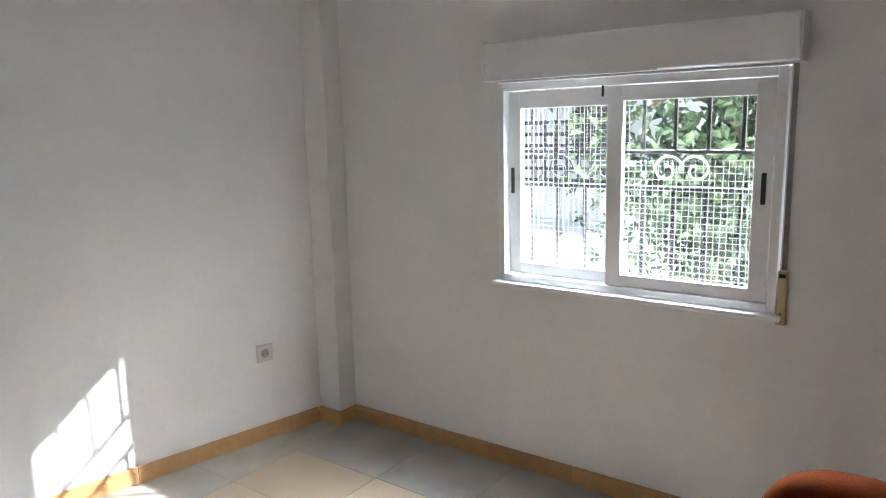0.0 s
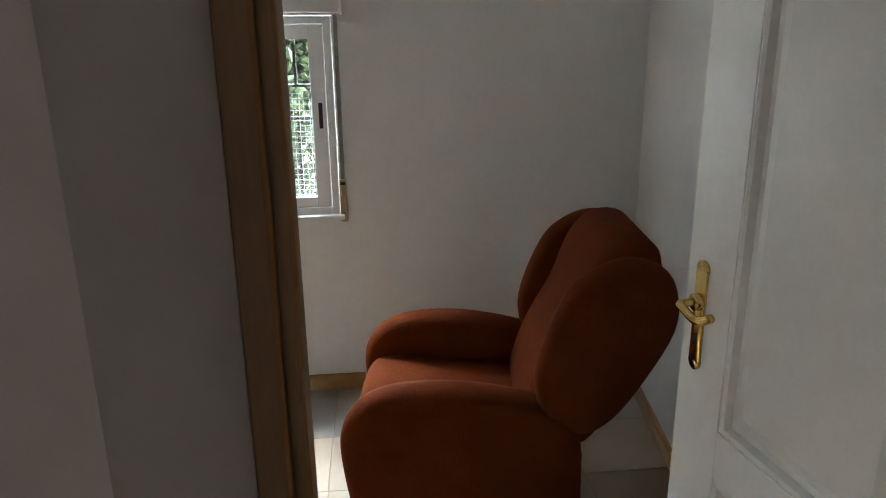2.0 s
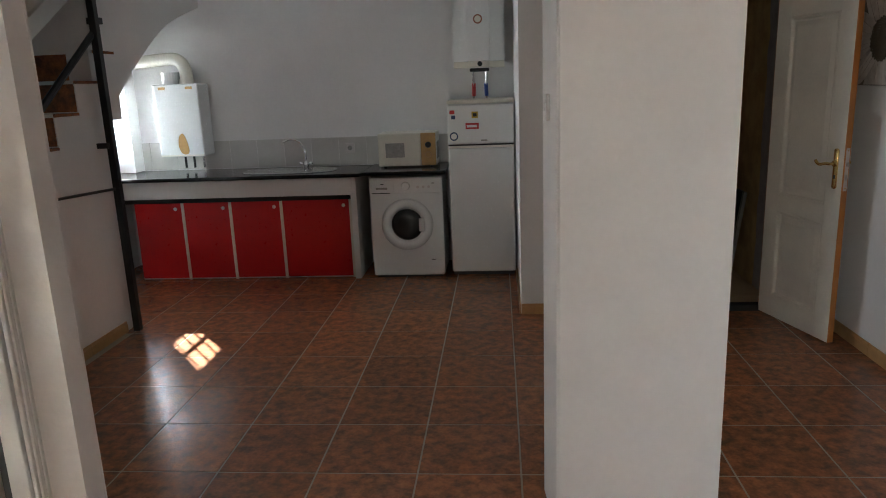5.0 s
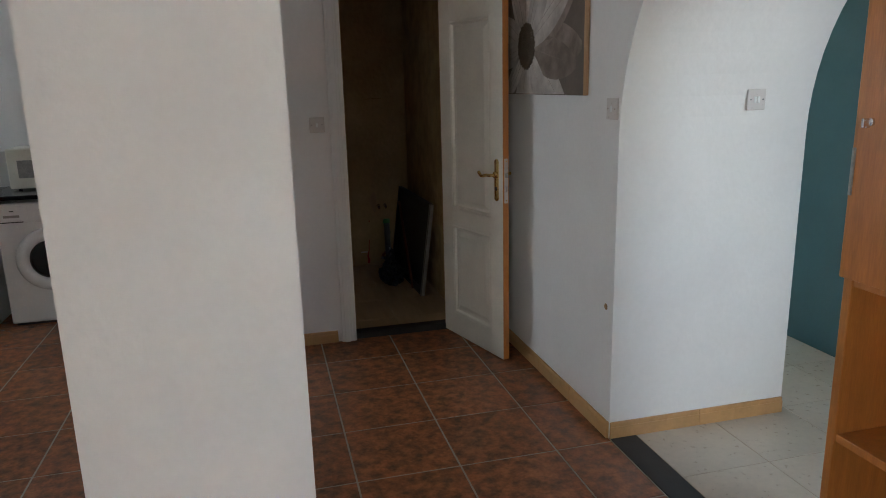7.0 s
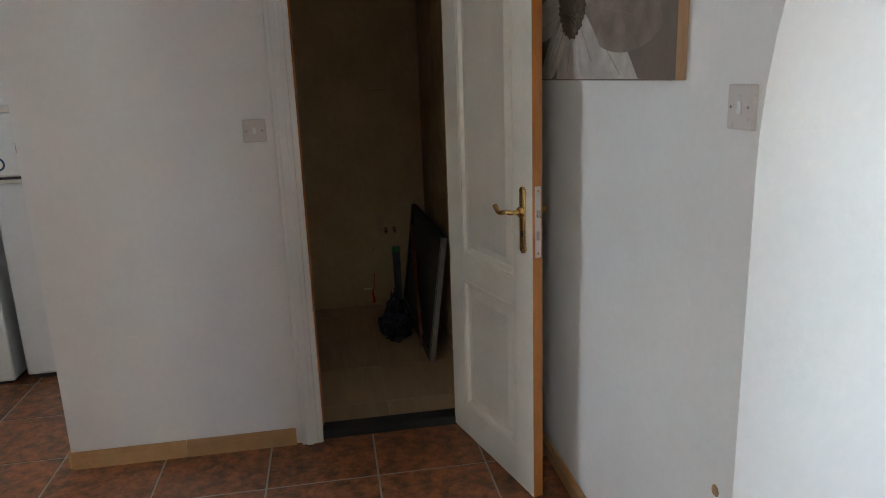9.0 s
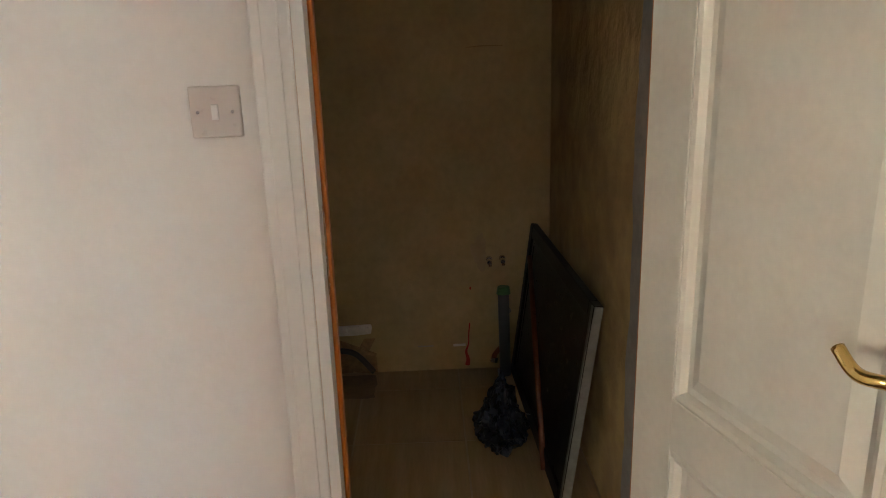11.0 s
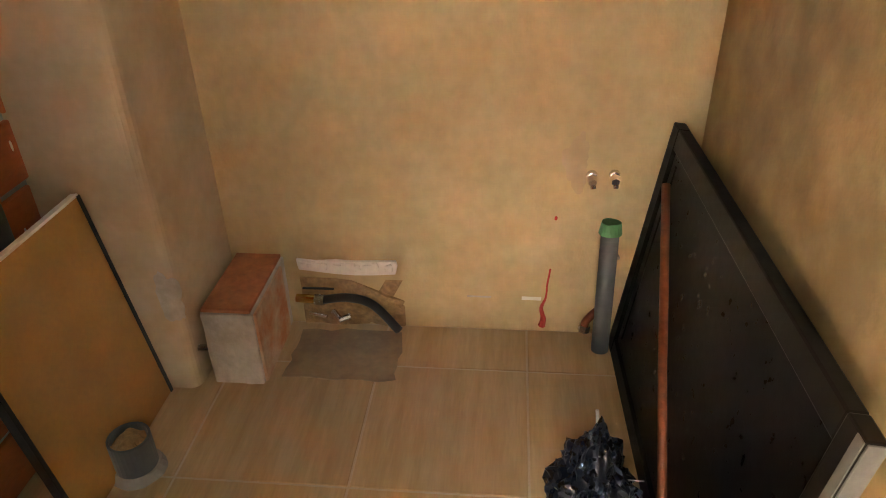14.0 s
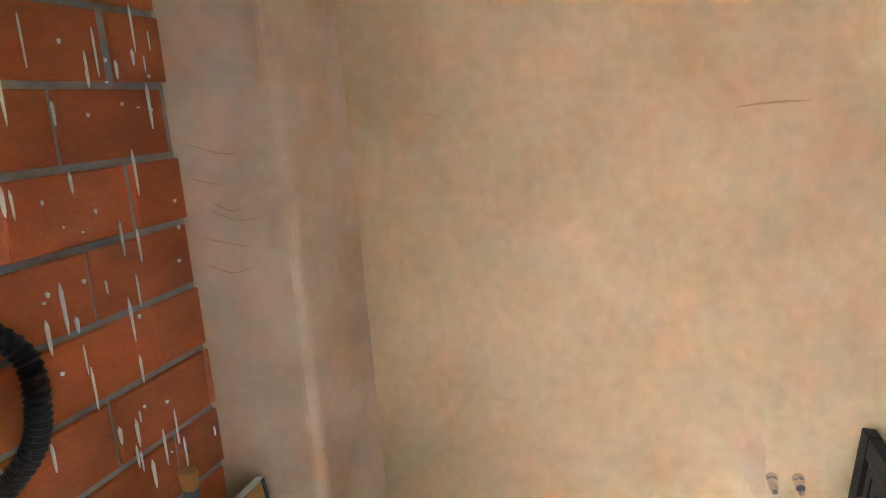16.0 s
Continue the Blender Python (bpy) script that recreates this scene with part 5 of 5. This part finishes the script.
# marks on the render
bm = bmesh.new()
pts = [(2.096, 6.4385, 0.02), (2.10, 6.438, 0.05), (2.092, 6.438, 0.09), (2.104, 6.438, 0.13), (2.106, 6.438, 0.18), (2.112, 6.438, 0.235)]
bm_tube(bm, smooth_path(pts, 4), [0.012 - 0.009 * min(1, k / 12) for k in range(21)], 6)
red = finish("red_mark", bm, REDPAINT)
tagged(red, "red paint mark on the cement render", "paint mark")
bm = bmesh.new()
bmesh.ops.create_icosphere(bm, subdivisions=2, radius=0.006, matrix=Matrix.Translation((2.118, 6.439, 0.41)) @ Matrix.Diagonal((0.8, 0.3, 1.2, 1)))
tagged(finish("red_mark", bm, REDPAINT), "small red dot on the cement render", "paint mark")
bm = bm_box(bmesh.new(), (1.86, 6.4382, 0.121), (1.935, 6.4396, 0.127), 0)
tagged(finish("plaster_smear", bm, PALE_CEM), "faint pale plaster line on the render", "plaster smear")
bm = bm_box(bmesh.new(), (2.03, 6.4375, 0.118), (2.09, 6.4395, 0.130), 0)
tagged(finish("plaster_smear", bm, SPLASH), "small white plaster smear on the render", "plaster smear")


def wall_smear(name, label, c, half_u, half_z, material, seed, axis="y", lift=0.0015):
    """An uneven thin coat on a wall round the point c."""
    bm = bmesh.new()
    ring_pts = []
    for k in range(36):
        a = 2 * math.pi * k / 36
        r = 0.75 + 0.35 * noise.noise((math.cos(a) * 1.3 + seed, math.sin(a) * 1.3, seed)) + 0.18 * noise.noise((math.cos(a) * 5, math.sin(a) * 5, seed * 2.0))
        u, z = half_u * r * math.cos(a), half_z * r * math.sin(a)
        ring_pts.append(bm.verts.new((c[0] + u, c[1], c[2] + z) if axis == "y" else (c[0], c[1] + u, c[2] + z)))
    f = bm.faces.new(ring_pts)
    out = bmesh.ops.extrude_face_region(bm, geom=[f])
    move = Vector((0, -lift, 0)) if axis == "y" else Vector((-lift, 0, 0))
    for v in out["geom"]:
        if isinstance(v, bmesh.types.BMVert):
            v.co += move
    tagged(finish(name, bm, material), label, "plaster smear")


wall_smear("filler_patch", "pale bluish filler patch low on the pipe chase", (1.085, 6.0995, 0.33), 0.05, 0.10, PALE_CEM, 1.7)
wall_smear("filler_patch", "pale filler round the water inlets on the render", (2.165, 6.4395, 0.58), 0.045, 0.10, RAW_PALE, 4.3)


def crack(pts, w=0.0016):
    path = smooth_path(pts, 6)
    bm = bm_tube(bmesh.new(), path, [w * (0.5 + 0.5 * math.sin(math.pi * k / (len(path) - 1))) + 0.0003 for k in range(len(path))], 5)
    tagged(finish("render_crack", bm, RAW_ROUGH), "hairline crack in the cement render", "crack", "cracks in the render")


rnd = random.Random(11)
for z in (1.335, 1.36, 1.43, 1.50, 1.27, 1.20):
    x0, x1 = rnd.uniform(0.83, 0.93), rnd.uniform(0.98, 1.06)
    crack([(x0, 6.0995, z + rnd.uniform(0, 0.02)), ((x0 + x1) / 2, 6.0995, z - rnd.uniform(0.0, 0.02)), (x1, 6.0995, z + rnd.uniform(-0.02, 0.01))], 0.0011)
crack([(1.30, 6.4395, 1.545), (1.36, 6.4395, 1.54), (1.40, 6.4395, 1.52), (1.415, 6.4395, 1.50)], 0.0014)
crack([(2.12, 6.4395, 1.50), (2.2, 6.4395, 1.505), (2.28, 6.4395, 1.503)], 0.0025)
# ragged white paint near the doorway on the east wall
rnd = random.Random(8)
edge = [(5.15 + 0.03 * noise.noise((k * 0.35, 1.7, 0)) + 0.012 * noise.noise((k * 1.3, 4.1, 0)), k * 0.05) for k in range(int(H / 0.05))]
bm = bm_prism(bmesh.new(), [(4.71, 0.0)] + edge + [(4.71, edge[-1][1])], "x", 2.4855, 2.4895)
setting(finish("trim_paint_edge", bm, CEMENT), "ragged grey filler coat beside the doorway", "filler coat")

# ---- outside the window ----
setting(box("pavement", (-13, -14, -0.06), (-3.26, 8, -0.02), CONCRETE, bevel=0), "sunlit pale concrete yard", "pavement")


def tree(at, height, spread, seed, leaves):
    rnd = random.Random(seed)
    t = thing("tree", "leafy garden tree with dense green foliage", "tree", at)
    bm = bmesh.new()
    tips = []
    bm_tube(bm, smooth_path([(0, 0, 0), (0.05, 0.02, height * 0.25), (-0.03, 0.05, height * 0.5), (0.02, 0, height * 0.8)], 4), [0.11 - 0.006 * k for k in range(13)], 10)
    for k in range(11):
        a = rnd.uniform(0, 6.28)
        z0 = height * rnd.uniform(0.2, 0.7)
        tip = Vector((spread * math.cos(a) * rnd.uniform(0.4, 0.9), spread * math.sin(a) * rnd.uniform(0.4, 0.9), z0 + rnd.uniform(-0.3, height * 0.3)))
        bm_tube(bm, [(0, 0, z0), (tip.x * 0.5, tip.y * 0.5, z0 + 0.15), tip], [0.045, 0.03, 0.010], 6)
        tips.append(tip)
    part("trunk", bm, BARK, t, smooth=True)
    verts, faces = [], []
    for k in range(leaves):
        c = rnd.choice(tips) * rnd.uniform(0.5, 1.1) + Vector((rnd.gauss(0, 0.28), rnd.gauss(0, 0.28), rnd.gauss(0, 0.30)))
        if c.z < 0.05:
            continue
        d = Vector((rnd.gauss(0, 1), rnd.gauss(0, 1), rnd.gauss(-0.6, 0.6))).normalized()
        s = d.cross(Vector((rnd.gauss(0, 1), rnd.gauss(0, 1), rnd.gauss(0, 1)))).normalized()
        u = d.cross(s) * 0.012
        ln, w = rnd.uniform(0.08, 0.14), rnd.uniform(0.022, 0.04)
        b = len(verts)
        verts += [c, c + d * ln * 0.45 + s * w + u, c + d * ln, c + d * ln * 0.45 - s * w + u, c + d * ln * 0.5 - u]
        faces += [(b, b + 1, b + 4), (b + 1, b + 2, b + 4), (b + 2, b + 3, b + 4), (b + 3, b, b + 4)]
    me = bpy.data.meshes.new("crown")
    me.from_pydata([tuple(v) for v in verts], [], faces)
    me.materials.append(LEAF)
    o = new("crown", me)
    o.parent = t
    return t


tree((-6.3, -0.35, -0.02), 2.6, 1.15, 4, 9000)
tree((-11.5, -7.4, -0.02), 3.2, 1.3, 9, 5000)
hs = thing("house", "low white house with a lattice screen", "house", (-12.5, -4.0, -0.05))
part("wall", bm_box(bmesh.new(), (-3, -5, 0), (0, 4.5, 2.6), 0.01), CONCRETE, hs)
part("roof", bm_prism(bmesh.new(), [(-3.3, 2.6), (0.35, 2.6), (-1.5, 3.5)], "y", -5.3, 4.8), CLAY, hs)
w = part("window", bm_box(bmesh.new(), (0.002, -0.6, 1.0), (0.03, 0.5, 1.9), 0.004), DARK_GLASS, hs)
part("sill", bm_box(bmesh.new(), (0.0, -0.7, 0.93), (0.09, 0.6, 0.99), 0.004), CONCRETE, w)
ls = thing("lattice_screen", "dark lattice fence panel", "fence", (-10.6, -4.4, -0.02))
for k in range(15):
    part("slat", bm_box(bmesh.new(), (0, -1.4 + k * 0.2, 0.55), (0.03, -1.34 + k * 0.2, 1.55)), BLACK, ls)
for k in range(6):
    part("cross_slat", bm_box(bmesh.new(), (0.031, -1.4, 0.58 + k * 0.18), (0.055, 1.46, 0.64 + k * 0.18)), BLACK, ls)
part("plinth_wall", bm_box(bmesh.new(), (-0.1, -1.6, 0), (0.14, 1.7, 0.549), 0.01), CONCRETE, ls)

mk = finish("plaster_chip", bm_cyl(bmesh.new(), (XP + 0.001, 3.235, 0.59), (XP - 0.003, 3.235, 0.59), 0.016, 0.011, 9), MUD)
tagged(mk, "small chip in the white plaster wall", "plaster chip")
# ---- skirtings, tiles and bricks ----


def skirting(a, b, out, h=0.075, piece=0.42):
    """A run of skirting tiles from a to b on the floor; out: the side that faces the room."""
    a, b, out = Vector((*a, 0)), Vector((*b, 0)), Vector((*out, 0))
    d = b - a
    n = max(1, round(d.length / piece))
    run = thing("baseboard", "ochre ceramic skirting tiles", "baseboard")
    run["kind"] = "structure"
    ln = d.length / n
    me = bpy.data.meshes.new("skirting_tile")
    bm = bm_box(bmesh.new(), (0.001, 0.0005, 0.0), (ln - 0.001, 0.011, h), 0.003)
    bm_box(bm, (0.001, 0.0105, 0.0), (ln - 0.001, 0.014, h * 0.72), 0.001)
    bm.to_mesh(me)
    bm.free()
    me.materials.append(BASEB)
    ex = d.normalized()
    side = Vector((-ex.y, ex.x, 0))
    flip = side.dot(out) < 0
    for k in range(n):
        o = new("skirting_tile", me)
        o.parent = run
        p = a + ex * ln * (k + 1 if flip else k)
        o.matrix_local = Matrix.Translation(p) @ Matrix.Rotation(math.atan2(ex.y, ex.x) + (math.pi if flip else 0), 4, "Z")
    return run


skirting((XW, -1.27), (XW, 2.00), (1, 0))
skirting((-2.90, -1.411), (XD, -1.86), (0, 1))
skirting((-2.915, -1.41), (-2.915, -1.27), (1, 0), piece=0.2)
skirting((XW, -1.27), (-2.902, -1.27), (0, 1), piece=0.2)
skirting((-3.02, 2.018), (-0.70, 1.705), (0, -1))
skirting((XD, -1.84), (XD, 0.675), (-1, 0))
skirting((0.755, 4.755), (1.655, 4.755), (0, -1))
skirting((XP, 4.74), (XP, 3.17), (-1, 0))
skirting((XP, 3.17), (3.56, 3.17), (0, -1))
skirting((-1.95, 2.32), (-1.95, 4.47), (1, 0))
skirting((0.755, 5.70), (0.755, 4.755), (-1, 0))
skirting((XL, -6.2), (XL, 0.67), (1, 0))


def lay(name, floor, material_of, xs, ys, keep, gap=0.004, thick=0.012, bevel=0.0015):
    """Floor tiles between grid lines, each an object; keep(x, y) says whether a tile lies inside."""
    meshes = {}
    for x0, x1 in zip(xs, xs[1:]):
        for y0, y1 in zip(ys, ys[1:]):
            cx, cy = (x0 + x1) / 2, (y0 + y1) / 2
            if not keep(cx, cy):
                continue
            m = material_of(x0, y0)
            key = (round(x1 - x0, 3), round(y1 - y0, 3), m.name)
            if key not in meshes:
                bm = bm_box(bmesh.new(), (-(x1 - x0) / 2 + gap / 2, -(y1 - y0) / 2 + gap / 2, -thick), ((x1 - x0) / 2 - gap / 2, (y1 - y0) / 2 - gap / 2, 0), 0)
                top = [f for f in bm.faces if f.normal.z > 0.5]
                bmesh.ops.bevel(bm, geom=list(top[0].edges), offset=bevel, segments=1, affect="EDGES")
                me = bpy.data.meshes.new(name)
                bm.to_mesh(me)
                bm.free()
                me.materials.append(m)
                meshes[key] = me
            o = new(name, meshes[key])
            o.parent = floor
            o.location = (cx, cy, 0)


T = 0.43
GX = sorted({0.258 + T * k for k in range(-8, 6)} | {-3.0})
GX = [x for x in GX if x >= -3.0] + [XP]
GY = [4.0 + T * k for k in range(-24, 6)] + [6.4]
lay("floor_tile", floor_liv, lambda x, y: TILE, [x for x in GX if x > -0.7], [y for y in GY if y < 4.9], lambda x, y: x < XP and not (y > 4.82 and x > 0.76), 0.008)
lay("floor_tile", floor_kit, lambda x, y: TILE, [x for x in GX if x < -0.55], [y for y in GY if y > 2.2], lambda x, y: x < -0.5 and (x > -2.1 or y > 4.5), 0.008)
lay("floor_tile", floor_kit2, lambda x, y: TILE, [x for x in GX if -0.7 < x < 0.7] + [0.755], [y for y in GY if y > 4.8], lambda x, y: True, 0.008)
BX = [-3.03, -2.60, -2.24, -1.83, -1.42, -1.01, -0.66]
BY = [-2.15, -1.70, -1.25, -0.76, -0.31, 0.17, 0.64, 1.11, 1.58, 2.05]
lay("floor_tile", floor_bed, lambda x, y: MARBLE_G if x < -2.9 or y < -1.6 else MARBLE_B, BX, BY, lambda x, y: True, 0.003)
lay("floor_tile", floor_bath, lambda x, y: BATH_TILE, [0.78, 1.16, 1.605, 2.05, 2.49], [4.72, 4.88, 5.325, 5.782, 6.238, 6.44], lambda x, y: True, 0.006)
lay("floor_tile", floor_hall, lambda x, y: PALE_FLOOR, [2.80, 3.20, 3.60, 4.0, 4.30], [-1.2 + 0.4 * k for k in range(16)], lambda x, y: True, 0.003)
setting(box("threshold_hall", (2.672, 1.30, -0.01), (2.795, 3.168, 0.002), STONE_DARK, bevel=0.001), "dark slate threshold strip", "threshold")
bm = bm_box(bmesh.new(), (1.33, 6.17, 0.0), (1.66, 6.40, 0.0025), 0)
bmesh.ops.subdivide_edges(bm, edges=bm.edges[:], cuts=6, use_grid_fill=True)
for v in bm.verts:
    v.co.xy += 0.02 * Vector(noise.noise_vector(v.co * 18)).xy
tagged(finish("cement_stain", bm, STAIN), "brownish grey cement patch on the bathroom floor", "cement patch")

# brick partition of the bathroom
bw = setting(box("wall_brick", (0.72, 4.71, -0.02), (0.795, 6.44, 2.84), MORTAR, bevel=0), "bare hollow-brick partition with plaster drips", "wall")
CH, BL = 0.166, 0.335
me = bpy.data.meshes.new("brick")
bm = bm_box(bmesh.new(), (0.0, -BL / 2 + 0.0085, -CH / 2 + 0.0085), (0.012, BL / 2 - 0.0085, CH / 2 - 0.0085), 0)
bmesh.ops.bevel(bm, geom=[e for e in bm.edges if all(v.co.x > 0.01 for v in e.verts)], offset=0.003, segments=1, affect="EDGES")
bm.to_mesh(me)
bm.free()
me.materials.append(BRICK)
rnd = random.Random(2)
for r in range(17):
    z = 0.0 + CH * (r + 0.5)
    if z > 2.76:
        break
    for c in range(7):
        y = 4.42 + BL * c + (0.5 * BL if r % 2 else 0.0) + rnd.uniform(-0.012, 0.012)
        if y - BL / 2 < 4.71 or y - BL / 2 > 6.09:
            continue
        o = new("brick", me)
        o.parent = bw
        o.location = (0.7952 + rnd.uniform(-0.0015, 0.0015), y, z)
bm = bmesh.new()
for k in range(260):
    y, z = rnd.uniform(4.95, 6.08), rnd.uniform(0.5, 2.4)
    ln, w = (rnd.uniform(0.02, 0.11), rnd.uniform(0.0015, 0.005)) if rnd.random() < 0.6 else (rnd.uniform(0.004, 0.012), rnd.uniform(0.003, 0.006))
    pts = [(y, z), (y + w, z - 0.2 * ln), (y + w * 0.7, z - ln * 0.8), (y, z - ln), (y - w * 0.6, z - ln * 0.8), (y - w, z - ln * 0.2)]
    bm_prism(bm, pts, "x", 0.8065, 0.8105)
tagged(part("plaster_drips", bm, SPLASH, bw, "white plaster drips"), kind="stuff")

# the unfinished bathroom stands a step higher and is a little smaller than drawn above
ORIGIN = Vector((2.24, 6.44, 0.55))
STEP = Matrix.Translation(ORIGIN) @ Matrix.Scale(0.93, 4) @ Matrix.Translation(-ORIGIN)
IN_BATH = {"column_bathroom", "wall_bathroom_north", "wall_bathroom_east", "floor_bathroom", "framed_panel", "iron_bar", "waste_pipe", "water_inlet", "masonry_box", "wall_chase", "tap_stub", "hardboard_panel", "pipe_stub", "vertical_pipe", "rubbish_bag", "corrugated_conduit", "red_mark", "plaster_smear", "filler_patch", "render_crack", "trim_paint_edge", "cement_stain", "wall_brick"}
for o in [o for o in scene.objects if o.parent is None and o.name.split(".")[0] in IN_BATH]:
    o.matrix_basis = STEP @ o.matrix_basis
